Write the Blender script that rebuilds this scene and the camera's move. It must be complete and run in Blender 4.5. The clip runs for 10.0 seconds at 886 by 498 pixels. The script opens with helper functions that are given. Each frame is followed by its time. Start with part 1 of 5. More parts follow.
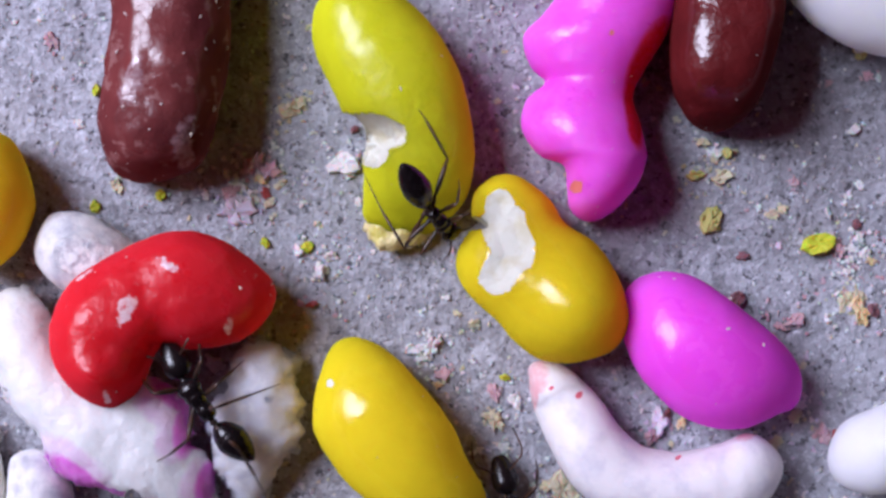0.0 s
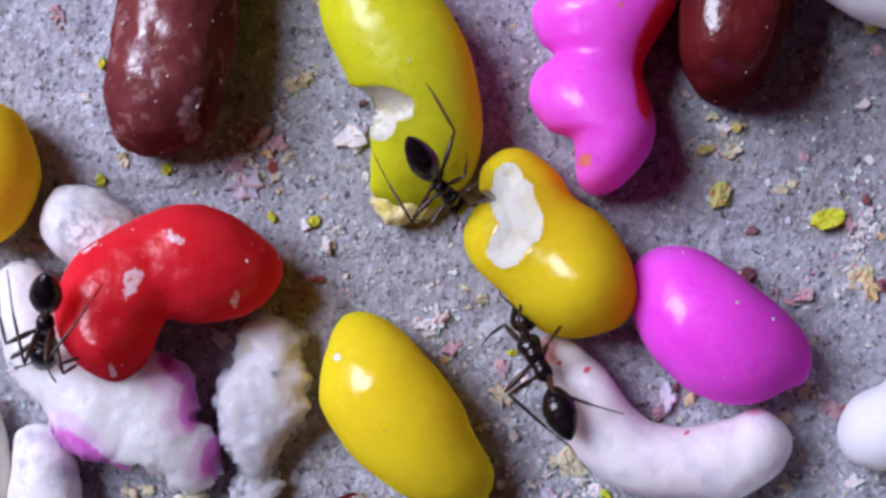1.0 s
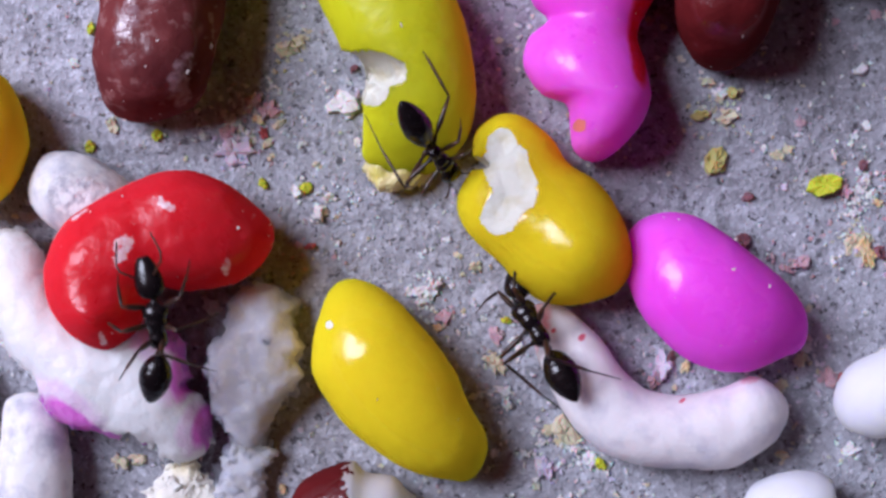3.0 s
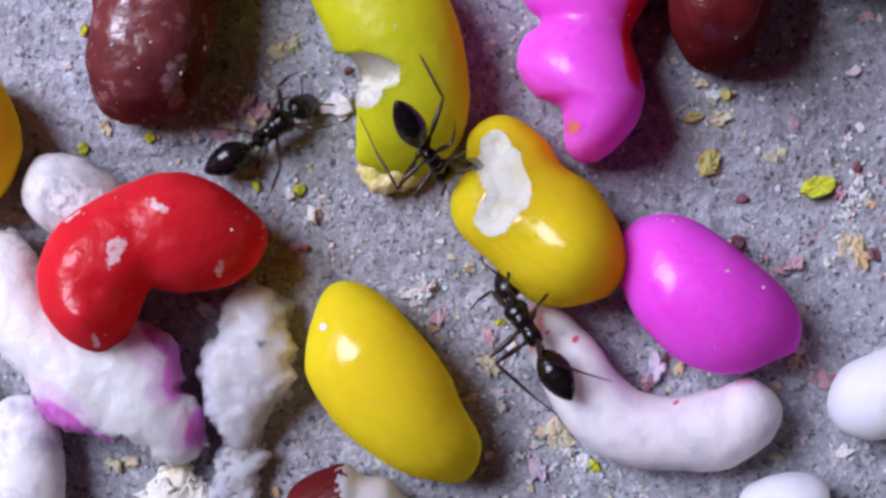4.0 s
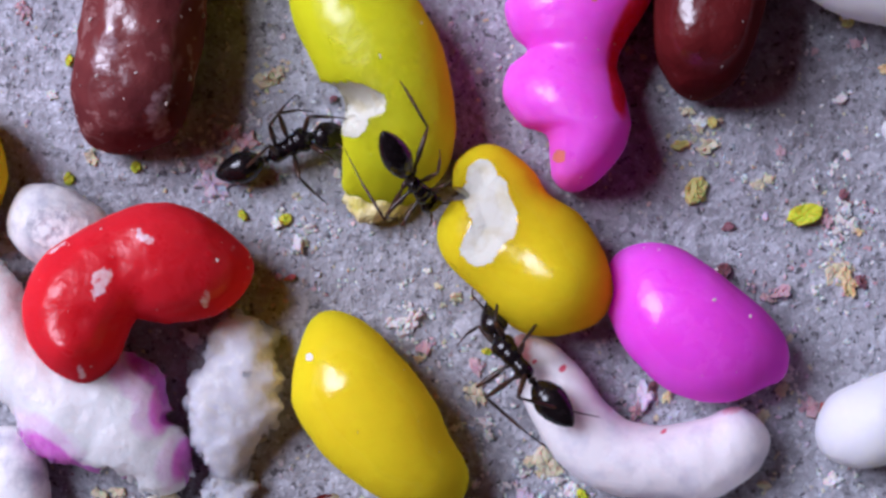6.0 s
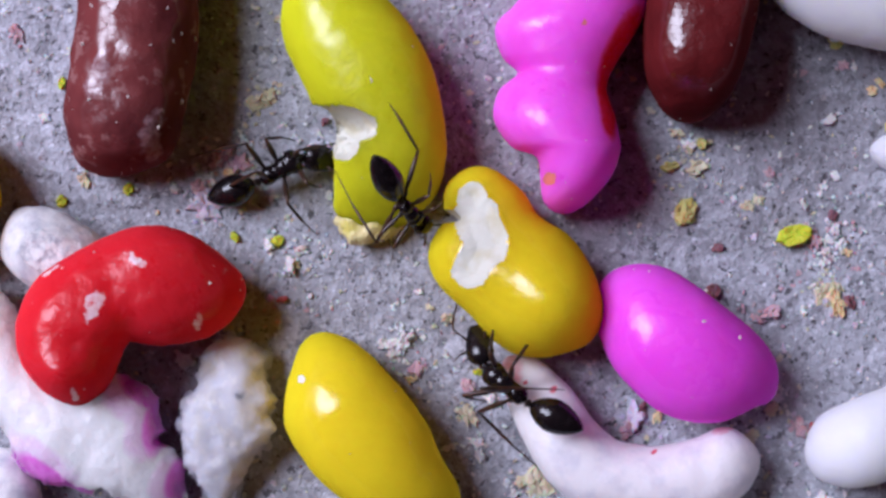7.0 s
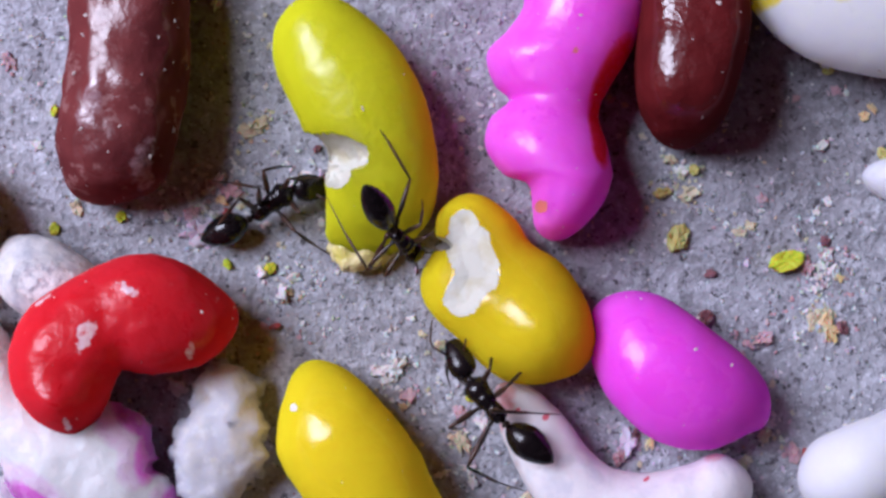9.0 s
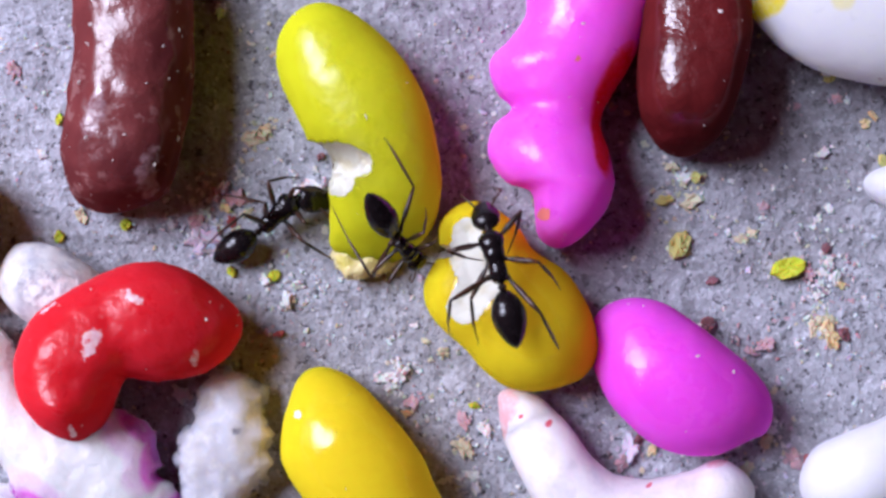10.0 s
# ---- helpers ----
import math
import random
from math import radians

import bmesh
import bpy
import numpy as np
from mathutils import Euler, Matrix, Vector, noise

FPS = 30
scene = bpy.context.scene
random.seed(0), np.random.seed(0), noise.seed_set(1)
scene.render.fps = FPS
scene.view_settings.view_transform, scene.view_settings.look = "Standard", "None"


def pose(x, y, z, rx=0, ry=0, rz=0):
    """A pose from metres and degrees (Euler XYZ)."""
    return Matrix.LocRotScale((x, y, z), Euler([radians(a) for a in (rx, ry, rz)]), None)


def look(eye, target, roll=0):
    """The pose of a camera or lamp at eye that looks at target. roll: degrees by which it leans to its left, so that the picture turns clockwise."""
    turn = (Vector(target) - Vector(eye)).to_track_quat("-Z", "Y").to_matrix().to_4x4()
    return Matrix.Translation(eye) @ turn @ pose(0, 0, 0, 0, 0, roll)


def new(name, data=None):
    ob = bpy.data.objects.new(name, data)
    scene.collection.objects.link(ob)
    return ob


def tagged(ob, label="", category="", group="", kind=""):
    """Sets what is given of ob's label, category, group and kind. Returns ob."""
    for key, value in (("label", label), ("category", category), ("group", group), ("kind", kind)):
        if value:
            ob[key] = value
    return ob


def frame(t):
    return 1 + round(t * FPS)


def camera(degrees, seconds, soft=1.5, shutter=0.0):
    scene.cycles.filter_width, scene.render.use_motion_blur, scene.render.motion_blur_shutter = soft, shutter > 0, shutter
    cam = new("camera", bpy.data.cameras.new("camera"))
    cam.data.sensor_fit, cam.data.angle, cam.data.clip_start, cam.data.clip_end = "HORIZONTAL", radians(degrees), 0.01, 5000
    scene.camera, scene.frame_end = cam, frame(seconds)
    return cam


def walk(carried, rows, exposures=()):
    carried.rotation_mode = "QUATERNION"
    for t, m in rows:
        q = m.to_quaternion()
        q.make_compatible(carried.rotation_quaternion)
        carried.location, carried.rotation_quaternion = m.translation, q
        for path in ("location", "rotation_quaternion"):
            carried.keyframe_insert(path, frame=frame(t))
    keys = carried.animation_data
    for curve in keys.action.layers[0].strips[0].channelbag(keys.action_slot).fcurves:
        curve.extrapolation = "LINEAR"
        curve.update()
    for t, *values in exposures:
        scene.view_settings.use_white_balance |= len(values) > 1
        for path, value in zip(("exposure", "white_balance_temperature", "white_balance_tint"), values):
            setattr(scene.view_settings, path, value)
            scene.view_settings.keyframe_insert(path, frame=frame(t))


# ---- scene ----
# ------------------------------------------------------------ camera
cam = camera(25, 10.0, soft=2.9, shutter=0.15)
walk(cam, [
    (0, pose(0.000000, -0.000000, 0.095681, 2.211, 1.956, 0.038)),
    (0.5, pose(-0.000049, -0.001055, 0.094957, 2.378, 1.864, 0.025)),
    (1, pose(-0.000161, -0.001246, 0.095154, 2.247, 2.080, 0.146)),
    (1.5, pose(0.000398, -0.001118, 0.094703, 1.980, 1.979, -0.049)),
    (2, pose(0.000215, -0.001326, 0.093996, 1.681, 1.703, 0.024)),
    (2.5, pose(-0.001215, -0.002548, 0.094633, 1.951, 1.655, 0.232)),
    (2.7, pose(-0.000515, -0.001351, 0.094472, 1.374, 1.795, 0.074)),
    (3.8, pose(-0.000369, -0.001682, 0.094087, 1.612, 1.519, 0.105)),
    (4, pose(-0.000451, -0.001664, 0.094164, 1.625, 1.548, 0.048)),
    (4.5, pose(0.000146, -0.000511, 0.094592, 1.822, 1.702, -0.179)),
    (5, pose(-0.000127, -0.000881, 0.094408, 1.819, 1.663, -0.095)),
    (5.5, pose(0.000030, -0.000644, 0.094025, 1.674, 1.567, -0.177)),
    (5.7, pose(-0.000005, -0.001045, 0.093941, 1.996, 1.519, -0.160)),
    (6.8, pose(-0.000169, -0.000084, 0.094410, 1.908, 1.142, -0.208)),
    (7, pose(0.000063, -0.000021, 0.094515, 2.051, 1.232, -0.301)),
    (7.5, pose(0.000332, 0.000502, 0.094619, 2.089, 1.330, -0.358)),
    (8, pose(0.000325, 0.000453, 0.094249, 1.933, 1.112, -0.270)),
    (8.5, pose(-0.000125, 0.000390, 0.094655, 2.128, 1.274, -0.299)),
    (9, pose(0.000754, 0.001391, 0.094576, 1.954, 1.433, -0.457)),
    (9.5, pose(0.000540, 0.001102, 0.094621, 2.050, 1.284, -0.405)),
    (10, pose(0.000639, 0.001566, 0.095037, 2.049, 1.446, -0.523)),
], exposures=[(0, 0.36, 5400, 20), (1, 0.32, 5400, 20), (9.0, 0.31, 5400, 20), (9.4, 0.58, 5400, 20), (10, 0.58, 5400, 20)])

# ------------------------------------------------------------ light
SUN_ELEVATION, SUN_AZIMUTH = radians(48), radians(153)      # azimuth counted from +x, counter-clockwise
world = bpy.data.worlds.new("sky")
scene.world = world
world.use_nodes = True
sky = world.node_tree.nodes.new("ShaderNodeTexSky")
sky.sky_type, sky.sun_disc = "NISHITA", False
sky.air_density, sky.dust_density, sky.ozone_density = 0.6, 8.0, 0.0
sky.sun_elevation, sky.sun_rotation = SUN_ELEVATION, radians(90) - SUN_AZIMUTH
back = world.node_tree.nodes["Background"]
back.inputs["Strength"].default_value = 0.0125
warm = world.node_tree.nodes.new("ShaderNodeMix")       # tint added to the sky's colour to turn the shade red-brown
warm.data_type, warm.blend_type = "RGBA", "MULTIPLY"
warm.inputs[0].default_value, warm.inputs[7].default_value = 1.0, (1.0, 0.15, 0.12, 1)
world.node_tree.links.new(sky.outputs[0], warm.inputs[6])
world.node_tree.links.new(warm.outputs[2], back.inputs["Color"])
sun = new("sun", bpy.data.lights.new("sun", "SUN"))
sun.data.energy, sun.data.angle, sun.data.color = 3.0, radians(31), (0.955, 0.975, 0.965)
sun.matrix_world = look((math.cos(SUN_AZIMUTH) * math.cos(SUN_ELEVATION), math.sin(SUN_AZIMUTH) * math.cos(SUN_ELEVATION),
                         math.sin(SUN_ELEVATION)), (0, 0, 0))
MM = 0.001


# ------------------------------------------------------------ materials
def material(name, build):
    m = bpy.data.materials.new(name)
    m.use_nodes = True
    build(m.node_tree, m.node_tree.nodes["Principled BSDF"])
    return m


def node(tree, kind, **values):
    n = tree.nodes.new(kind)
    for key, v in values.items():
        n.inputs[key.replace("_", " ")].default_value = v
    return n


def coords(tree):
    return tree.nodes.new("ShaderNodeTexCoord").outputs["Object"]


def noise_at(tree, scale, detail=3.0, rough=0.55):
    n = node(tree, "ShaderNodeTexNoise", Scale=scale, Detail=detail, Roughness=rough)
    tree.links.new(coords(tree), n.inputs["Vector"])
    return n


def ramp(tree, source, stops):
    r = tree.nodes.new("ShaderNodeValToRGB")
    while len(r.color_ramp.elements) < len(stops):
        r.color_ramp.elements.new(0.5)
    for e, (at, c) in zip(r.color_ramp.elements, stops):
        e.position, e.color = at, c if len(c) == 4 else (*c, 1)
    tree.links.new(source, r.inputs["Fac"])
    return r


def mixed(tree, fac, a, b):
    m = tree.nodes.new("ShaderNodeMix")
    m.data_type = "RGBA"
    for socket, v in ((0, fac), (6, a), (7, b)):
        if isinstance(v, (int, float)):
            m.inputs[socket].default_value = v
        elif isinstance(v, tuple):
            m.inputs[socket].default_value = (*v, 1)
        else:
            tree.links.new(v, m.inputs[socket])
    return m.outputs[2]


def bumped(tree, shader, *layers):
    """Layers of (height socket, strength, distance in mm), one on another."""
    last = None
    for height, strength, distance in layers:
        b = node(tree, "ShaderNodeBump", Strength=strength, Distance=distance * MM)
        tree.links.new(height, b.inputs["Height"])
        if last:
            tree.links.new(last.outputs[0], b.inputs["Normal"])
        last = b
    tree.links.new(last.outputs[0], shader.inputs["Normal"])


def stain_or_light_mask(tree, x, y, angle, half_width, half_length, ragged_by=0.35, speckle=0.5, grain=900):
    """A soft-edged, mottled stroke on the ground plan, in mm: 1 on it, 0 away from it."""
    def math_node(kind, a, b=None):
        m = tree.nodes.new("ShaderNodeMath")
        m.operation = kind
        for i, v in enumerate((a, b)):
            if isinstance(v, (int, float)):
                m.inputs[i].default_value = v
            elif v is not None:
                tree.links.new(v, m.inputs[i])
        return m.outputs[0]

    place = tree.nodes.new("ShaderNodeNewGeometry").outputs["Position"]
    off = tree.nodes.new("ShaderNodeVectorMath")
    off.operation = "SUBTRACT"
    tree.links.new(place, off.inputs[0])
    off.inputs[1].default_value = (x * MM, y * MM, 0)
    c, s = math.cos(radians(angle)), math.sin(radians(angle))
    reach = None
    for way, half in (((c, s, 0), half_length), ((-s, c, 0), half_width)):
        dot = tree.nodes.new("ShaderNodeVectorMath")
        dot.operation = "DOT_PRODUCT"
        tree.links.new(off.outputs[0], dot.inputs[0])
        dot.inputs[1].default_value = Vector(way) / (half * MM)
        square = math_node("POWER", math_node("ABSOLUTE", dot.outputs["Value"]), 2.0)
        reach = square if reach is None else math_node("ADD", reach, square)
    wave = math_node("MULTIPLY", math_node("SUBTRACT", noise_at(tree, grain, 4, 0.65).outputs[0], 0.5), ragged_by * 6)
    inside = ramp(tree, math_node("ADD", reach, wave), [(0.45, (1, 1, 1)), (1.0, (0, 0, 0))]).outputs[0]
    dust = ramp(tree, noise_at(tree, 4200, 3, 0.6).outputs[0], [(0.36, (1 - speckle,) * 3), (0.6, (1, 1, 1))]).outputs[0]
    return math_node("MULTIPLY", inside, dust)


def glaze(name, base, dark, rough=0.18, patches=None, patch_share=0.66, stains=(), shine=1.45, soft_light=0.92, deep=4.5, lumps=0.1, rubbed=0.12):
    """Sugar glaze: shiny, slightly uneven colour, small pits, a few rubbed or crystallised spots; stains: (colour, strokes); rubbed: how far down the sides the shine reaches."""
    def build(tree, s):
        slow, fine = noise_at(tree, 260, 3), noise_at(tree, 2600, 3)
        colour = mixed(tree, ramp(tree, slow.outputs[0], [(0.35, (0, 0, 0)), (0.68, (1, 1, 1))]).outputs[0], base, dark)
        if patches:
            spots = noise_at(tree, 800, 5, 0.65)
            mask = ramp(tree, spots.outputs[0], [(patch_share, (0, 0, 0)), (patch_share + 0.05, (1, 1, 1))]).outputs[0]
            colour = mixed(tree, mask, colour, patches)
        for stain, strokes in stains:
            for stroke in strokes:
                colour = mixed(tree, stain_or_light_mask(tree, *stroke), colour, stain)
        tree.links.new(colour, s.inputs["Base Color"])
        r = ramp(tree, noise_at(tree, 900, 4).outputs[0], [(0.3, (rough * 0.75,) * 3), (0.75, (rough * 1.7,) * 3)])
        edge = node(tree, "ShaderNodeLayerWeight", Blend=0.5)
        dull = tree.nodes.new("ShaderNodeMath")             # the sides are dusty and dull
        dull.operation = "MAXIMUM"
        tree.links.new(r.outputs[0], dull.inputs[0])
        tree.links.new(ramp(tree, edge.outputs["Facing"], [(rubbed, (0, 0, 0)), (rubbed * 2.3, (0.75,) * 3)]).outputs[0], dull.inputs[1])
        tree.links.new(dull.outputs[0], s.inputs["Roughness"])
        s.inputs["Subsurface Weight"].default_value = soft_light
        s.inputs["Subsurface Radius"].default_value = (1.0, 1.0, 0.75)
        s.inputs["Subsurface Scale"].default_value = deep * MM
        s.inputs["IOR"].default_value = shine
        gloss = ramp(tree, edge.outputs["Facing"], [(rubbed, (0.5,) * 3), (rubbed * 2.2, (0.02,) * 3)])
        tree.links.new(gloss.outputs[0], s.inputs["Specular IOR Level"])
        bumped(tree, s, (slow.outputs[0], 0.1, 0.5), (noise_at(tree, 1000, 3).outputs[0], lumps, 0.25), (fine.outputs[0], 0.14, 0.06))
    return material(name, build)


def chalk(name, base, stain, stain_at=0.6, rough=0.6, relief=0.5, stains=(), blots=420, deep=0.0):
    """Crumbly sugar core: matt white with grains and greyish or tinted stains."""
    def build(tree, s):
        slow, fine = noise_at(tree, blots, 4), noise_at(tree, 3200, 4, 0.65)
        mask = ramp(tree, slow.outputs[0], [(stain_at - 0.08, (0, 0, 0)), (stain_at + 0.1, (1, 1, 1))]).outputs[0]
        colour = mixed(tree, mask, base, stain)
        for tint, strokes in stains:
            for stroke in strokes:
                colour = mixed(tree, stain_or_light_mask(tree, *stroke), colour, tint)
        tree.links.new(colour, s.inputs["Base Color"])
        s.inputs["Roughness"].default_value = rough
        s.inputs["Subsurface Weight"].default_value = 0.85 if deep else 0.35
        s.inputs["Subsurface Radius"].default_value = (1, 0.92, 0.9)
        s.inputs["Subsurface Scale"].default_value = (deep or 0.4) * MM
        bumped(tree, s, (noise_at(tree, 1100, 4).outputs[0], relief * 0.45, 0.4), (fine.outputs[0], relief, 0.1))
    return material(name, build)


def concrete(tree, s):
    """Worn cement: cloudy grey, pale and dark sand grains, small pits."""
    slow, mid, sand, fine = noise_at(tree, 90, 4), noise_at(tree, 750, 5, 0.65), noise_at(tree, 3300, 3, 0.6), noise_at(tree, 9000, 2, 0.6)
    base = ramp(tree, slow.outputs[0], [(0.3, (0.280, 0.276, 0.301)), (0.7, (0.421, 0.424, 0.474))]).outputs[0]
    cloud = ramp(tree, mid.outputs[0], [(0.32, (0.166, 0.161, 0.172)), (0.47, (0.344, 0.344, 0.380)), (0.57, (0.395, 0.397, 0.444)), (0.68, (0.586, 0.593, 0.659))]).outputs[0]
    grain = ramp(tree, sand.outputs[0], [(0.33, (0.089, 0.085, 0.093)), (0.43, (0.280, 0.276, 0.301)), (0.56, (0.395, 0.397, 0.438)), (0.63, (0.713, 0.727, 0.818))]).outputs[0]
    colour = mixed(tree, 0.40, mixed(tree, 0.5, base, cloud), grain)
    chips = node(tree, "ShaderNodeTexVoronoi", Scale=2100.0)        # angular sand and cement chips
    shifted = tree.nodes.new("ShaderNodeVectorMath")
    shifted.operation = "MULTIPLY_ADD"
    tree.links.new(noise_at(tree, 2600, 3).outputs["Color"], shifted.inputs[0])
    shifted.inputs[1].default_value = (0.5 * MM,) * 3
    tree.links.new(coords(tree), shifted.inputs[2])
    tree.links.new(shifted.outputs[0], chips.inputs["Vector"])
    parted = tree.nodes.new("ShaderNodeSeparateColor")
    tree.links.new(chips.outputs["Color"], parted.inputs[0])
    chip = ramp(tree, parted.outputs[0], [(0.05, (0.118, 0.115, 0.126)), (0.25, (0.305, 0.304, 0.332)), (0.75, (0.384, 0.386, 0.427)), (0.97, (0.650, 0.663, 0.734))]).outputs[0]
    colour = mixed(tree, 0.36, colour, chip)
    pits = node(tree, "ShaderNodeTexVoronoi", Scale=1700.0)
    tree.links.new(coords(tree), pits.inputs["Vector"])
    dots = ramp(tree, pits.outputs["Distance"], [(0.08, (1, 1, 1)), (0.22, (0, 0, 0))]).outputs[0]
    gate = ramp(tree, noise_at(tree, 700, 2).outputs[0], [(0.5, (0, 0, 0)), (0.58, (1, 1, 1))]).outputs[0]
    both = tree.nodes.new("ShaderNodeMath")
    both.operation = "MULTIPLY"
    tree.links.new(dots, both.inputs[0])
    tree.links.new(gate, both.inputs[1])
    colour = mixed(tree, both.outputs[0], colour, (0.064, 0.060, 0.064))
    marks = noise_at(tree, 1900, 4, 0.72)                           # small ragged hollows full of dirt
    colour = mixed(tree, ramp(tree, marks.outputs[0], [(0.375, (0.9, 0.9, 0.9)), (0.415, (0, 0, 0))]).outputs[0], colour, (0.074, 0.069, 0.078))
    bits = noise_at(tree, 2300, 4, 0.7)                             # pale broken sand
    colour = mixed(tree, ramp(tree, bits.outputs[0], [(0.60, (0, 0, 0)), (0.66, (0.7, 0.7, 0.7))]).outputs[0], colour, (0.690, 0.704, 0.774))
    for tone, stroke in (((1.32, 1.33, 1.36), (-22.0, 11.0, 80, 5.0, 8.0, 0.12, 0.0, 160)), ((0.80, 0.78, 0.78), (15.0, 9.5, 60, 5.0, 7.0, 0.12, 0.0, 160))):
        toned = tree.nodes.new("ShaderNodeMix")                     # light falloff put into the colour: brighter at left, darker at upper right
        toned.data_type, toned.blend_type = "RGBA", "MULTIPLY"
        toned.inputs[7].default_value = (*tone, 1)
        tree.links.new(stain_or_light_mask(tree, *stroke), toned.inputs[0])
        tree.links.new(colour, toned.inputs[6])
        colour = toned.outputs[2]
    tree.links.new(colour, s.inputs["Base Color"])
    s.inputs["Roughness"].default_value = 0.85
    bumped(tree, s, (mid.outputs[0], 0.8, 0.3), (sand.outputs[0], 0.95, 0.15), (parted.outputs[0], 0.6, 0.12), (marks.outputs[0], 0.5, 0.2), (fine.outputs[0], 0.35, 0.04))


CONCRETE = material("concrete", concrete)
YELLOW = glaze("yellow_glaze", (0.90, 0.615, 0.002), (0.87, 0.56, 0.002), 0.15, deep=8.0, lumps=0.2)
AMBER = glaze("amber_glaze", (0.90, 0.61, 0.003), (0.86, 0.54, 0.003))
LIME = glaze("lime_glaze", (0.620, 0.645, 0.002), (0.565, 0.595, 0.002), 0.26, deep=8.0)
MAGENTA = glaze("magenta_glaze", (0.86, 0.085, 0.745), (0.81, 0.062, 0.69), 0.22, lumps=0.2)
PINK_THIN = glaze("thin_pink_glaze", (0.83, 0.15, 0.75), (0.84, 0.24, 0.78), 0.35)
PINK = glaze("pink_glaze", (0.92, 0.11, 0.76), (0.88, 0.08, 0.68), 0.32, shine=1.6, lumps=0.28, rubbed=0.18, stains=[((0.78, 0.012, 0.035), [(6.31, 12.62, 60, 0.62, 2.0, 0.18, 0.1), (5.62, 9.90, 94, 0.5, 2.1, 0.18, 0.1)])])
RED = glaze("red_glaze", (0.69, 0.017, 0.028), (0.61, 0.013, 0.022), 0.30, (0.70, 0.13, 0.15), 0.66, lumps=0.45, rubbed=0.15, deep=6.0, stains=[((0.88, 0.62, 0.66), [
    (-17.34, 0.74, 75, 0.38, 0.85, 1.0, 0.3, 2000), (-15.54, 2.78, 150, 0.2, 0.55, 1.0, 0.3, 2400), (-12.91, 0.01, 80, 0.18, 0.36, 1.0, 0.8, 2400), (-18.35, -3.27, 80, 0.16, 0.35, 0.9, 0.4, 2400), (-19.53, 2.28, 35, 0.12, 0.5, 0.9, 0.4, 2400)])])
# two paler mottled strokes: low on the right, and along the left side
BROWN = glaze("brown_glaze", (0.20, 0.046, 0.045), (0.09, 0.017, 0.020), 0.21, (0.27, 0.115, 0.11), 0.57, shine=1.62, soft_light=0.1, deep=0.7, lumps=0.42, rubbed=0.115, stains=[
    ((0.34, 0.20, 0.22), [(-15.04, 8.46, 75, 0.6, 1.1, 0.8, 0.6), (-17.3, 11.0, 72, 0.5, 1.2, 0.9, 0.8)])])
MAROON = glaze("maroon_glaze", (0.125, 0.013, 0.014), (0.075, 0.008, 0.009), 0.2, (0.16, 0.035, 0.04), 0.64, shine=1.62, soft_light=0.1, deep=0.7, lumps=0.6, rubbed=0.17)
SPOTTED = glaze("spotted_white_glaze", (0.80, 0.81, 0.81), (0.76, 0.76, 0.77), 0.3, deep=7.0, stains=[((0.80, 0.66, 0.03), [(13.23, 15.76, 10, 0.65, 0.75, 0.12, 0.15)]), ((0.78, 0.74, 0.45), [(16.24, 15.64, 0, 0.6, 0.6, 0.15, 0.2)])])
WHITE = glaze("white_glaze", (0.80, 0.825, 0.835), (0.76, 0.775, 0.79), 0.45, deep=6.0)
CORE = chalk("white_core", (0.68, 0.672, 0.575), (0.60, 0.56, 0.40), 0.58, 0.8, 0.45, blots=900)
PEELED = chalk("peeled_white", (0.88, 0.86, 0.87), (0.52, 0.52, 0.58), 0.55, 0.5, 0.4, blots=620, deep=2.2)
PITTED = chalk("pitted_grey_sugar", (0.88, 0.86, 0.87), (0.50, 0.49, 0.54), 0.52, 0.5, 1.2, blots=2300, deep=0.6)
HALF_EATEN = chalk("half_eaten_core", (0.93, 0.915, 0.925), (0.76, 0.75, 0.79), 0.6, 0.45, 0.7, deep=2.2, stains=[
    ((0.89, 0.68, 0.88), [(-16.1, -3.5, -45, 1.2, 2.0, 0.2, 0.2), (-15.6, -4.9, -95, 1.0, 1.8, 0.2, 0.2), (-20.3, -6.5, -38, 1.1, 2.4, 0.2, 0.2), (-14.6, -7.5, 75, 0.95, 1.5, 0.2, 0.2)]),
    ((0.84, 0.20, 0.76), [(-15.85, -3.1, -42, 0.6, 1.7, 0.12, 0.1), (-15.15, -4.7, -98, 0.6, 1.6, 0.12, 0.1), (-20.1, -7.1, -38, 0.65, 2.1, 0.12, 0.1), (-14.25, -7.3, 75, 0.55, 1.25, 0.12, 0.05)])])
BLUSH = chalk("blush_white", (0.86, 0.81, 0.83), (0.71, 0.68, 0.74), 0.55, 0.5, 0.5, blots=650, deep=2.2, stains=[
    ((0.78, 0.42, 0.46), [(1.04, -2.33, 70, 0.8, 1.1, 0.3, 0.3), (1.03, -3.50, 80, 0.22, 1.2, 0.4, 0.4), (11.13, -4.95, 20, 0.3, 0.8, 0.5, 0.5)]),
    ((0.70, 0.10, 0.16), [(3.14, -3.18, 40, 0.16, 0.24, 0.3, 0.1), (1.86, -2.88, 30, 0.1, 0.14, 0.3, 0.1), (7.70, -6.05, 30, 0.08, 0.2, 0.3, 0.1)])])


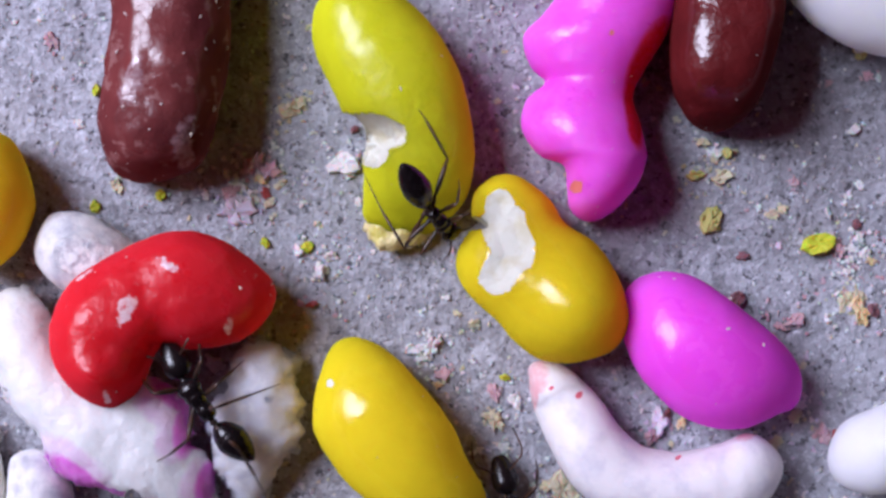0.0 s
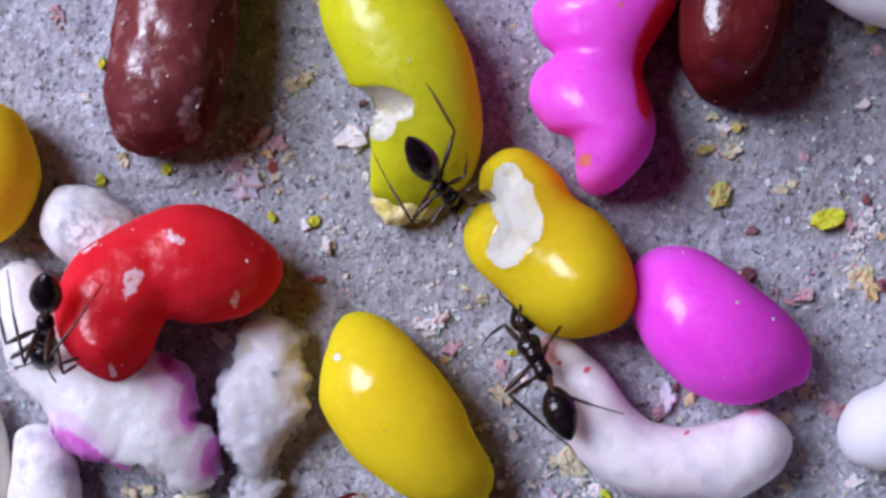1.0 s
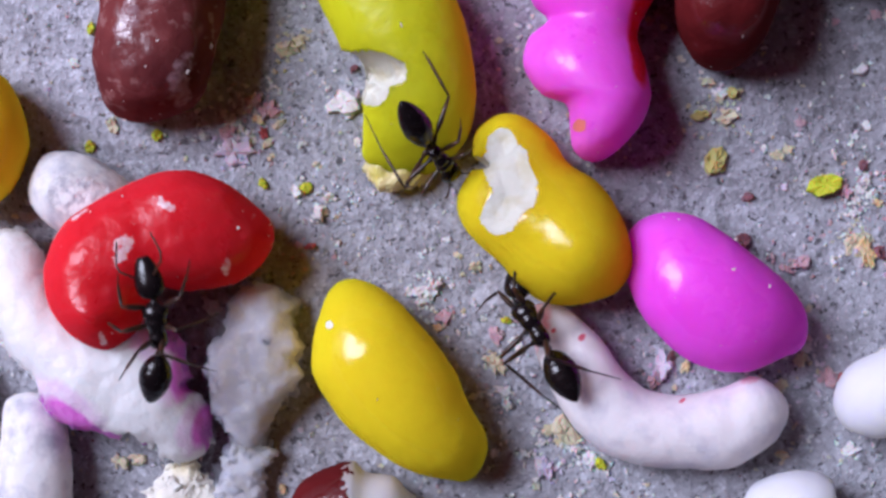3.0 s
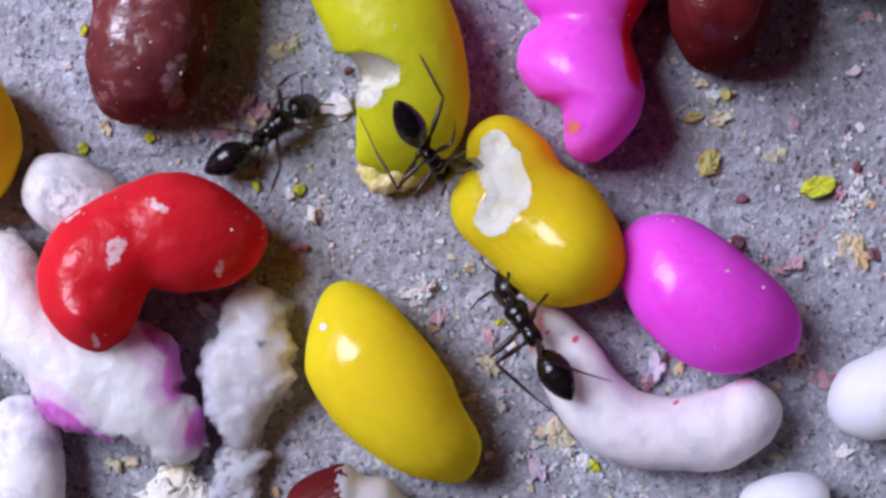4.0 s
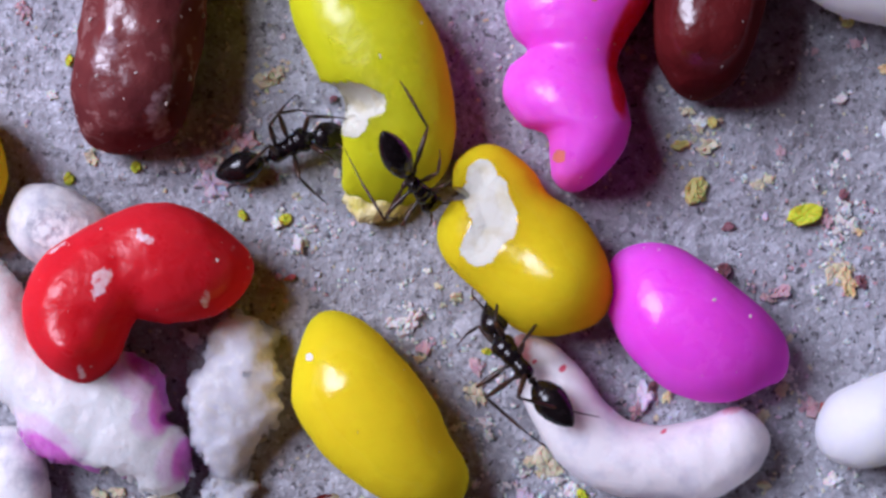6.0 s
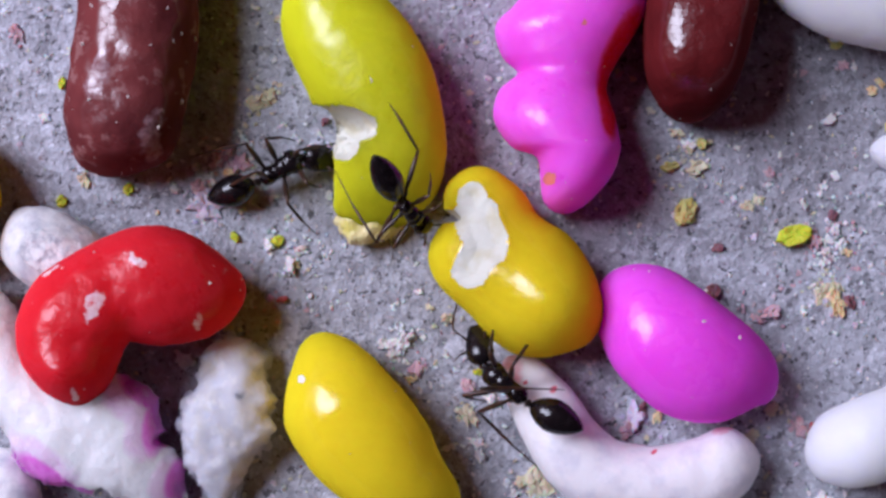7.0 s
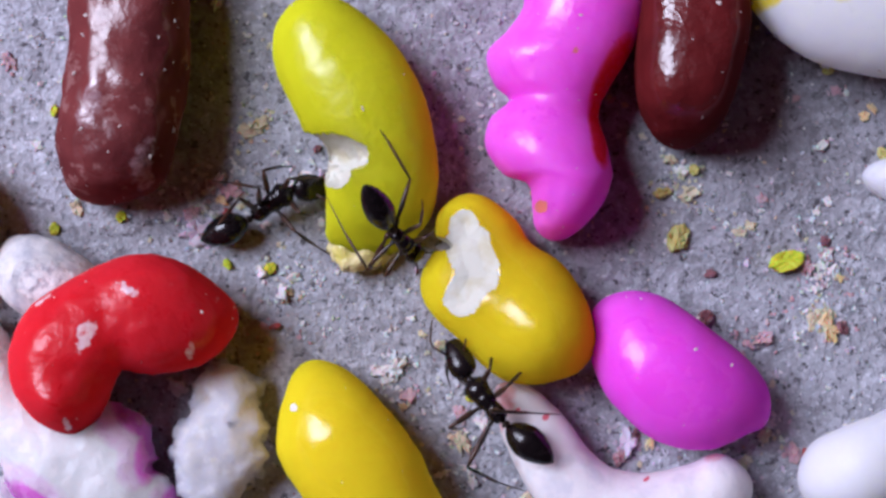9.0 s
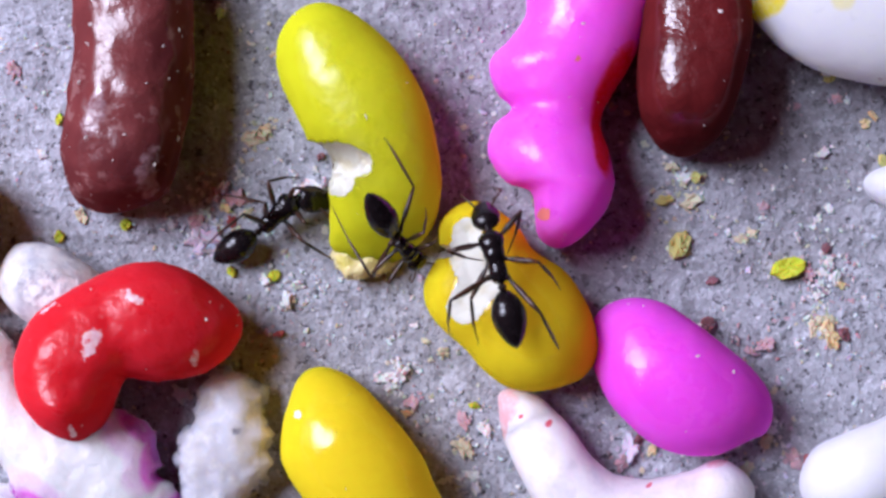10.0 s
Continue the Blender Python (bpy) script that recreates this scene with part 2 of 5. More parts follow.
def translucent(tree, s):
    """Thin dried sugar: cloudy, half see-through, greyish-white with honey-coloured places."""
    slow, fine = noise_at(tree, 330, 4), noise_at(tree, 1700, 4, 0.6)
    colour = mixed(tree, ramp(tree, slow.outputs[0], [(0.5, (0, 0, 0)), (0.68, (1, 1, 1))]).outputs[0], (0.73, 0.72, 0.765), (0.79, 0.73, 0.63))
    colour = mixed(tree, ramp(tree, fine.outputs[0], [(0.52, (0, 0, 0)), (0.68, (0.8, 0.8, 0.8))]).outputs[0], colour, (0.90, 0.88, 0.88))
    tree.links.new(colour, s.inputs["Base Color"])
    tree.links.new(ramp(tree, fine.outputs[0], [(0.3, (0.4,) * 3), (0.7, (0.6,) * 3)]).outputs[0], s.inputs["Roughness"])
    s.inputs["Transmission Weight"].default_value = 0.2
    s.inputs["IOR"].default_value = 1.25
    s.inputs["Subsurface Weight"].default_value = 0.9
    s.inputs["Subsurface Radius"].default_value = (1.0, 0.9, 0.75)
    s.inputs["Subsurface Scale"].default_value = 2.6 * MM
    bumped(tree, s, (slow.outputs[0], 0.2, 0.5), (fine.outputs[0], 0.12, 0.12))


SHELL = material("translucent_sugar", translucent)
ORANGE = chalk("orange_spot", (0.75, 0.2, 0.18), (0.7, 0.12, 0.3), 0.6, 0.3, 0.2)
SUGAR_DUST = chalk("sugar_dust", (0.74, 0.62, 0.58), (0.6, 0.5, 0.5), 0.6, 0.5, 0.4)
CREAM_LIME = chalk("cream_lime", (0.74, 0.64, 0.30), (0.64, 0.58, 0.03), 0.52, 0.4, 0.3)
CREAM = chalk("cream_core", (0.84, 0.81, 0.72), (0.78, 0.70, 0.45), 0.6, 0.65, 0.5)


# ------------------------------------------------------------ building helpers
def mesh_object(name, verts, faces, mat, smooth=True):
    me = bpy.data.meshes.new(name)
    me.from_pydata([tuple(v) for v in verts], [], faces)
    me.materials.append(mat)
    if smooth:
        me.shade_smooth()
    return new(name, me)


def group_root(name, x, y):
    ob = new(name)
    ob.location = (x * MM, y * MM, 0)
    ob.empty_display_size = MM
    return ob


def wobble(p, scale, seed=0.0):
    return noise.noise(Vector((p[0] * scale + seed, p[1] * scale - seed, p[2] * scale + 3.1 * seed)))


def loft(ribs, tips, rings=64, around=56, lump=0.08, seed=0.0, flat=2.1, blunt=1.0, rough=0.0, crumple=0.0, jag=0.0):
    """A rounded body through ribs of (x, y, half width, way across in degrees, z, half height), closed at two tips (x, y, z). All in mm.
    Returns vertices, quads and, for each vertex, how far along it lies (0 to 1), its side (-1 to 1) and its height (-1 to 1)."""
    s = np.array(ribs, float)
    s[:, (2, 5)] **= 2
    s = np.vstack([s[0], s, s[-1]])
    for i, tip in ((0, tips[0]), (-1, tips[1])):
        s[i, :2], s[i, 2], s[i, 4], s[i, 5] = tip[:2], 0, tip[2], 0
    span = np.r_[0, np.cumsum(np.maximum(0.15, np.linalg.norm(np.diff(s[:, :2], axis=0), axis=1)))]
    slope = np.empty_like(s)
    slope[1:-1] = (s[2:] - s[:-2]) / (span[2:] - span[:-2])[:, None]
    slope[0], slope[-1] = (s[1] - s[0]) / (span[1] - span[0]) * 1.2, (s[-1] - s[-2]) / (span[-1] - span[-2]) * 1.2
    slope[(0, -1), 5] *= blunt
    verts, faces, where = [], [], []
    for k in range(rings + 1):
        f = (0.5 - 0.5 * math.cos(math.pi * k / rings)) * 0.8 + k / rings * 0.2
        f = min(max(f, 0.0004), 0.9996)
        d = span[-1] * f
        i = int(np.clip(np.searchsorted(span, d) - 1, 0, len(s) - 2))
        w, u = span[i + 1] - span[i], (d - span[i]) / (span[i + 1] - span[i])
        q = ((2 * u**3 - 3 * u**2 + 1) * s[i] + (u**3 - 2 * u**2 + u) * w * slope[i] + (3 * u**2 - 2 * u**3) * s[i + 1] + (u**3 - u**2) * w * slope[i + 1])
        wide, tall = (math.sqrt(max(v, 1e-3)) for v in (q[2], q[5]))
        side = np.array([math.cos(radians(q[3])), math.sin(radians(q[3]))])
        for a in range(around):
            phi = 2 * math.pi * a / around
            c, z = math.cos(phi), math.sin(phi)
            n = (abs(c) ** flat + abs(z) ** flat) ** (-1 / flat)
            p = np.array([*(q[:2] + side * wide * c * n), q[4] + tall * z * n])
            b = lump * (wobble(p, 0.45, seed) + 0.4 * wobble(p, 1.3, seed + 5)) * min(1.0, wide)
            if crumple:
                b += crumple * (0.5 - 1.6 * abs(wobble(p, 0.8, seed + 3)) + 0.5 - 1.6 * abs(wobble(p, 1.7, seed + 6)) + 0.35 - abs(wobble(p, 3.6, seed)))
            if rough:
                b += rough * (wobble(p, 1.9, seed + 1) + 0.9 * abs(wobble(p, 3.2, seed)) + 0.25 * wobble(p, 7.0, seed))
            if jag:
                step = wobble((p[0], p[1], 0), 1.1, seed + 8) + 0.7 * wobble((p[0], p[1], 0), 2.6, seed + 9)
                b += jag * (math.floor(step * 4) / 2 + 0.4 * wobble(p, 5.0, seed)) * max(0.0, abs(c) - 0.45) * 1.8
            p[:2] += side * c * b
            p[2] = max(p[2] + z * b, 0.02)
            verts.append(p)
            where.append((f, c, z))
    for k in range(rings):
        for a in range(around):
            b = (a + 1) % around
            faces.append((k * around + a, k * around + b, (k + 1) * around + b, (k + 1) * around + a))
    n = len(verts)
    for k in (0, rings):
        verts.append(np.mean(verts[k * around:k * around + around], axis=0))
        where.append((k / rings, 0, 0))
    for a in range(around):
        b = (a + 1) % around
        faces.append((n, b, a))
        faces.append((n + 1, rings * around + a, rings * around + b))
    return np.array(verts), faces, np.array(where)


def ragged(p, seed):
    return wobble(p, 1.6, seed) + 0.6 * wobble(p, 4.5, seed + 2)


def carve(verts, bites, seed=0.0, rag=0.07):
    """Push the skin that lies in a bite (x, y, z, rx, ry, rz, turn, way x, y, z) along its way to the bite's far wall. Returns which vertices were bitten."""
    hit = np.zeros(len(verts), bool)
    for x, y, z, rx, ry, rz, turn, *way in bites:
        c, s = math.cos(radians(turn)), math.sin(radians(turn))
        turned = np.array([[c / rx, s / rx, 0], [-s / ry, c / ry, 0], [0, 0, 1 / rz]])
        way = np.array(way) / np.linalg.norm(way)
        w = turned @ way
        d = (verts - (x, y, z)) @ turned.T
        for i in np.flatnonzero((d * d).sum(1) < 1.3):
            edge = 1 + rag * ragged(verts[i], seed)
            k = edge * edge - d[i] @ d[i]
            if k > 0:
                far = (-(d[i] @ w) + math.sqrt((d[i] @ w) ** 2 + (w @ w) * k)) / (w @ w)
                verts[i] += way * far
                verts[i, 2] = max(verts[i, 2], 0.03)
                hit[i] = True
    return hit


def peel(verts, where, patches, seed=0.0):
    """Take skin off the upper side along strokes (points, radius, depth), in mm. Returns which vertices were laid bare."""
    best, deep = np.zeros(len(verts)), np.zeros(len(verts))
    for points, radius, depth in patches:
        line = np.array(points)[:, :2]
        if len(line) == 1:
            line = np.vstack([line, line + 1e-3])
        near = np.full(len(verts), 1e9)
        for a, b in zip(line[:-1], line[1:]):
            u = np.clip((verts[:, :2] - a) @ (b - a) / ((b - a) @ (b - a)), 0, 1)
            near = np.minimum(near, np.linalg.norm(verts[:, :2] - a - u[:, None] * (b - a), axis=1))
        for i in np.flatnonzero((near < 1.5 * radius) & (where[:, 2] > -0.1)):
            inside = 1 - near[i] / (radius * (1 + 0.11 * ragged(verts[i], seed) + 0.02 * wobble(verts[i], 9.0, seed)))
            if inside * radius > best[i]:
                best[i], deep[i] = inside * radius, depth
    hit = best > 0
    verts[hit, 2] -= deep[hit] * np.clip(0.04 + 1.5 * best[hit], 0, 1)
    return hit


def flake(rng, size, tall, n=0):
    """An uneven angular chip: a ragged ring round a raised middle."""
    n = n or rng.randint(5, 8)
    long, turn = rng.uniform(0.45, 0.95), rng.uniform(0, 6.28)
    lean, way = rng.uniform(0, 0.5), rng.uniform(0, 6.28)
    verts, faces = [], []
    radii = [rng.uniform(0.5, 1.25) for _ in range(n)]
    for level, shrink in ((0.0, 0.92), (0.6, 1.0), (1.0, 0.62)):
        for k in range(n):
            a = 2 * math.pi * (k + 0.35 * radii[k]) / n
            r = size * shrink * radii[k] * rng.uniform(0.9, 1.1)
            x, y = r * math.cos(a), r * math.sin(a) * long
            verts.append((x * math.cos(turn) - y * math.sin(turn), x * math.sin(turn) + y * math.cos(turn), tall * level * (rng.uniform(0.7, 1.1) + lean * math.cos(a - way))))
    for j in range(2):
        for k in range(n):
            faces.append((j * n + k, j * n + (k + 1) % n, (j + 1) * n + (k + 1) % n, (j + 1) * n + k))
    verts.append((0, 0, tall * rng.uniform(0.8, 1.3)))
    faces += [(2 * n + k, 2 * n + (k + 1) % n, 3 * n) for k in range(n)]
    return verts, faces


def chip(rng, size, tall, torn=0.16):
    """A thin torn flake: a notched outline, upright edges and an almost level, dented top."""
    n = rng.randint(11, 17)
    long, turn, lean, way = rng.uniform(0.5, 0.85), rng.uniform(0, 6.28), rng.uniform(0, 0.6), rng.uniform(0, 6.28)
    radii = [rng.uniform(1 - 2.4 * torn, 1 + 1.2 * torn) * (0.6 if rng.random() < torn else 1.0) for _ in range(n)]
    verts, faces = [], []
    for level, shrink in ((0.0, 1.0), (0.75, 0.97), (1.0, 0.84), (1.0, 0.42)):
        for k in range(n):
            a = 2 * math.pi * (k + 0.3 * radii[k]) / n
            r = size * shrink * (radii[k] if shrink > 0.5 else rng.uniform(0.35, 1.5))
            x, y = r * math.cos(a), r * math.sin(a) * long
            verts.append((x * math.cos(turn) - y * math.sin(turn), x * math.sin(turn) + y * math.cos(turn), tall * level * (rng.uniform(0.65, 1.25) + lean * math.cos(a - way))))
    for j in range(3):
        for k in range(n):
            faces.append((j * n + k, j * n + (k + 1) % n, (j + 1) * n + (k + 1) % n, (j + 1) * n + k))
    verts.append((0, 0, tall * rng.uniform(0.7, 1.1)))
    faces += [(3 * n + k, 3 * n + (k + 1) % n, 4 * n) for k in range(n)]
    return verts, faces


def candy(label, mat, ribs, tips, bites=(), patches=(), core=None, bare=None, skin_name="sugar_coating", core_name="exposed_core", core_label="", name="candy",
          group="candies on the concrete", seed=0.0, specks=0, speck_size=(0.035, 0.145), speck_mat=None, speck_zone=(0.1, 1.0), ragged_bites=0.07, swell=(), plates=0, plate_size=(0.3, 0.8), plate_zone=(-0.2, 1.0), plate_mat=None, plate_lift=0.35, **shape):
    """A sugar-coated candy lying on the ground. bites and patches lay its core bare, as does bare(along, side, height, p)."""
    verts, faces, where = loft(ribs, tips, seed=seed, **shape)
    for x, y, z, radius, rise in swell:
        verts[:, 2] += rise * np.exp(-((verts[:, 0] - x) ** 2 + (verts[:, 1] - y) ** 2) / radius**2) * np.clip(where[:, 2] * 1.5 + 0.3, 0, 1)
    gone = np.zeros(len(verts), bool)
    if bare:
        gone = np.array([bool(bare(*w, p)) for w, p in zip(where, verts)])
    gone |= carve(verts, bites, seed, ragged_bites)
    gone |= peel(verts, where, patches, seed)
    x0, y0 = verts[:, 0].mean(), verts[:, 1].mean()
    verts = (verts - (x0, y0, 0)) * MM
    root = group_root(name, x0, y0)
    for part_name, keep, m, text in ((skin_name, False, mat, ""), (core_name, True, core or CORE, core_label)):
        chosen = [f for f in faces if (sum(bool(gone[i]) for i in f) >= len(f) - 1) == keep]
        if not chosen:
            continue
        used = sorted({i for f in chosen for i in f})
        number = {i: k for k, i in enumerate(used)}
        ob = mesh_object(part_name, verts[used], [tuple(number[i] for i in f) for f in chosen], m)
        ob.parent = root
        if text:
            tagged(ob, text)
    if specks:
        rng = random.Random(int(seed * 10))
        upper = [i for i in range(len(verts)) if speck_zone[0] < where[i, 2] <= speck_zone[1] and not gone[i]]
        pv, pf = [], []
        for i in rng.sample(upper, specks):
            v, f = flake(rng, speck_size[0] + (speck_size[1] - speck_size[0]) * rng.random() ** 3, max(0.06, 0.7 * speck_size[1] * rng.random()))
            pf += [tuple(j + len(pv) for j in q) for q in f]
            pv += [(verts[i][0] + p[0] * MM, verts[i][1] + p[1] * MM, verts[i][2] + (p[2] - 0.015) * MM) for p in v]
        ob = mesh_object("sugar_specks", pv, pf, speck_mat or SUGAR_DUST, smooth=False)
        ob.parent = root
        tagged(ob, "scattered sugar specks", kind="stuff")
    if plates:
        rng = random.Random(int(seed * 10) + 1)
        around = shape.get("around", 56)
        pv, pf = [], []
        choice = [i for i in range(len(verts) - 2) if plate_zone[0] < where[i, 2] <= plate_zone[1]]
        for i in rng.sample(choice, plates):
            ring = verts[i // around * around:(i // around + 1) * around]
            out = Vector(verts[i] - ring.mean(axis=0)).normalized()
            out = (out + Vector((rng.uniform(-0.35, 0.35), rng.uniform(-0.35, 0.35), rng.uniform(0, 1) * plate_lift))).normalized()
            lie = out.to_track_quat("Z", "Y")
            size = plate_size[0] + (plate_size[1] - plate_size[0]) * rng.random() ** 1.6
            v, f = flake(rng, size, 0.06, rng.randint(8, 13))
            pf += [tuple(j + len(pv) for j in q) for q in f]
            for p in v:
                bend = -0.22 * (p[0] ** 2 + p[1] ** 2) / size
                q = Vector(verts[i]) + lie @ Vector((p[0], p[1], p[2] + bend - 0.03)) * MM
                pv.append((q.x, q.y, max(q.z, 0.02 * MM)))
        ob = mesh_object("flaking_sugar", pv, pf, plate_mat or mat)
        ob.parent = root
        tagged(ob, "thin ragged sugar flakes", kind="stuff")
    return tagged(root, label, "candy", group)


# ------------------------------------------------------------ ground
def ground():
    inner = np.arange(-27, 27.01, 0.15)
    outer = [27 + 0.3 * 1.45 ** k for k in range(1, 36)]
    xs = np.r_[[-v for v in reversed(outer)], inner, outer]
    iny = np.arange(-18, 18.01, 0.15)
    outy = [18 + 0.3 * 1.45 ** k for k in range(1, 36)]
    ys = np.r_[[-v for v in reversed(outy)], iny, outy]
    verts = []
    for y in ys:
        for x in xs:
            z = 0.0
            if abs(x) < 27 and abs(y) < 18:
                p = Vector((x, y, 0))
                z = 0.10 * noise.noise(p * 0.35) + 0.07 * noise.noise(p * 1.3) + 0.06 * noise.noise(p * 3.1)
                z -= 0.16 * max(0.0, noise.noise(p * 1.9 + Vector((7, 3, 1))) - 0.38)
            verts.append((x * MM, y * MM, min(z, 0.12) * MM))
    n = len(xs)
    faces = [(j * n + i, j * n + i + 1, (j + 1) * n + i + 1, (j + 1) * n + i) for j in range(len(ys) - 1) for i in range(n - 1)]
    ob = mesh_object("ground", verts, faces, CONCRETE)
    tagged(ob, "rough grey concrete floor with grains and dark pits", "ground", kind="structure")


ground()

# ------------------------------------------------------------ candies
FINE = dict(rings=230, around=180)
candy("amber-yellow sugar-coated candy with a smooth glaze", AMBER,
      [(-25.42, 8.47, 1.88, 8, 2.3, 2.2), (-25.12, 6.79, 2.48, 5, 2.5, 2.5), (-25.04, 5.41, 2.54, 3, 2.5, 2.5), (-25.16, 3.78, 2.06, 2, 2.3, 2.2)], [(-25.56, 9.40, 2.30), (-25.34, 2.34, 2.30)], seed=1)
candy("dark brown glazed candy with a shiny streak and sugar specks", BROWN,
      [(-16.14, 19.11, 2.46, -1, 2.4, 2.4), (-16.01, 16.68, 2.69, -1, 2.6, 2.6), (-15.99, 13.89, 2.78, 2, 2.7, 2.7), (-16.26, 11.50, 2.87, 2, 2.8, 2.8), (-16.65, 9.41, 2.71, -3, 2.7, 2.7), (-16.82, 7.72, 2.15, -1, 2.3, 2.3)],
      [(-16.20, 20.71, 2.40), (-17.46, 6.76, 1.60)], seed=2, lump=0.17, flat=2.4, **FINE, specks=64, speck_size=(0.035, 0.17))
candy("lime green sugar-coated candy, bitten open at one side", LIME,
      [(-7.54, 15.31, 1.88, 20, 2.2, 2.2), (-6.59, 13.56, 2.70, 20, 2.5, 2.5), (-5.71, 12.12, 2.87, 19, 2.6, 2.6), (-5.00, 10.47, 2.89, 13, 2.6, 2.6), (-4.50, 8.76, 2.73, 8, 2.5, 2.5), (-4.35, 7.39, 2.59, 1, 2.3, 2.3), (-4.53, 5.97, 2.43, 1, 1.8, 1.8), (-4.98, 5.07, 1.98, -2, 1.2, 1.2)],
      [(-7.89, 16.37, 2.20), (-5.16, 4.09, 0.80)], seed=3,
      bites=[(-7.01, 8.88, 5.30, 2.25, 0.95, 3.4, -6, 0.5, 0, -1), (-7.04, 8.34, 5.00, 1.5, 1.1, 3.3, -20, 0.5, 0, -1), (-7.82, 8.80, 1.50, 1.0, 1.25, 4.5, -8, 1, -0.1, 0)],
      core_label="white bitten core", specks=8, **FINE)
candy("pale cream chip at the gnawed end of a lime candy", CREAM_LIME,
      [(-6.68, 4.77, 0.53, 66, 0.8, 0.6), (-5.78, 4.56, 0.94, 67, 0.9, 0.7), (-4.71, 4.48, 0.88, 65, 0.9, 0.7)], [(-7.07, 4.73, 0.60), (-3.75, 4.48, 0.70)], seed=23, lump=0.3, crumple=0.09, rough=0.04, jag=0.15, rings=120, around=96, skin_name="bare_core")
candy("yellow kidney-shaped candy with a bite showing white core", YELLOW,
      [(-0.55, 6.53, 1.27, 16, 1.9, 1.9), (-0.01, 5.45, 1.91, 13, 2.2, 2.2), (0.29, 4.64, 2.22, 4, 2.4, 2.4), (0.61, 3.51, 3.23, 7, 2.6, 2.6), (1.27, 2.23, 3.48, 8, 2.8, 2.8), (2.33, 0.79, 3.04, 11, 2.8, 2.8), (2.72, -0.26, 2.73, 7, 2.6, 2.6), (2.90, -1.28, 1.85, 5, 2.1, 2.1)],
      [(-0.66, 7.08, 1.90), (2.77, -1.73, 2.00)], seed=4,
      bites=[(-1.97, 4.82, 2.80, 1.05, 0.34, 3.2, -14, 1, -0.25, -0.1)],
      patches=[([(-0.51, 5.58, 4.20), (-0.30, 4.71, 4.40)], 0.68, 0.32), ([(-0.30, 4.58, 4.50), (0.08, 3.40, 4.80)], 1.05, 0.32), ([(0.01, 3.40, 4.80), (-0.51, 2.38, 4.60), (-0.64, 2.25, 4.60)], 0.85, 0.32)],
      core_label="white crumbly core", swell=[(3.15, 0.58, 5.00, 1.9, 0.65)], **FINE)
candy("bright pink lumpy candy with rounded bulges", PINK,
      [(6.11, 18.74, 2.37, -6, 2.4, 2.4), (5.36, 16.80, 2.95, -3, 2.5, 2.5), (5.10, 15.56, 2.88, -2, 2.5, 2.5), (4.51, 14.42, 3.04, -3, 2.5, 2.5), (3.76, 13.30, 3.20, -4, 2.6, 2.6), (3.61, 12.09, 2.69, -1, 2.5, 2.5), (3.71, 11.35, 2.14, -2, 2.4, 2.4), (3.20, 10.52, 2.50, -1, 2.5, 2.5), (3.23, 9.32, 2.76, 2, 2.75, 2.75), (3.75, 8.19, 2.48, 5, 2.8, 2.8), (4.33, 7.63, 1.94, 3, 2.8, 2.8), (4.28, 6.59, 1.67, 4, 2.65, 2.65), (3.92, 5.62, 1.19, 3, 2.25, 2.25)],
      [(6.26, 19.86, 2.40), (3.74, 4.90, 1.80)], seed=5, lump=0.04, **FINE,
      patches=[([(2.98, 6.37, 3.90)], 0.3, 0.05), ([(4.56, 13.36, 4.80)], 0.16, 0.05)], core=ORANGE, core_name="orange_spot", core_label="worn orange spots", specks=26, speck_size=(0.03, 0.11))
candy("dark maroon glazed oval candy with a bright reflection", MAROON,
      [(10.07, 17.90, 2.02, -1, 2.85, 2.85), (10.07, 15.21, 2.55, 5, 3.05, 3.05), (9.84, 12.99, 2.48, 2, 3.2, 3.2), (9.63, 11.14, 2.11, 1, 3.1, 3.1), (9.62, 9.84, 1.40, -1, 2.4, 2.4)],
      [(10.06, 19.54, 2.40), (9.54, 9.12, 1.70)], seed=6, flat=3.0, lump=0.06, **FINE, specks=22)
candy("large smooth white candy with yellow colour spots", SPOTTED,
      [(12.74, 17.98, 2.23, 89, 2.8, 2.8), (14.48, 17.51, 3.89, 89, 3.3, 3.3), (17.02, 17.15, 4.69, 89, 3.5, 3.5), (19.60, 16.96, 4.84, 89, 3.5, 3.5), (22.28, 16.77, 3.79, 89, 3.0, 3.0)],
      [(11.98, 18.03, 2.60), (24.15, 17.17, 2.80)], seed=7, **FINE, specks=70, speck_zone=(-0.3, 0.3), speck_size=(0.05, 0.22), speck_mat=SHELL)
candy("small white oval glazed candy", WHITE, [(18.61, 7.75, 0.73, 89, 1.1, 1.1), (19.62, 7.57, 1.10, 89, 1.3, 1.3), (20.93, 7.45, 1.12, 89, 1.3, 1.3)], [(18.05, 7.83, 1.00), (21.78, 7.39, 1.00)], seed=8)
candy("red kidney-shaped glazed candy with flecks of sugar", RED,
      [(-18.94, -2.17, 1.99, 173, 4.0, 2.55), (-18.81, -0.69, 2.54, 169, 4.0, 2.65), (-18.33, 0.36, 2.60, 151, 4.0, 2.7), (-17.28, 1.13, 2.50, 124, 3.8, 2.6), (-16.51, 1.39, 2.57, 111, 3.6, 2.5), (-15.00, 1.66, 2.75, 97, 3.4, 2.7), (-13.21, 1.56, 2.37, 92, 3.0, 2.6), (-11.88, 1.38, 1.45, 90, 2.6, 2.1)],
      [(-18.70, -3.79, 3.50), (-11.01, 1.46, 2.50)], seed=9, lump=0.16, rough=0.018, swell=[(-18.75, -2.55, 5.8, 0.95, 0.42), (-19.2, 0.1, 6.2, 1.0, 0.12)], **FINE, specks=14)


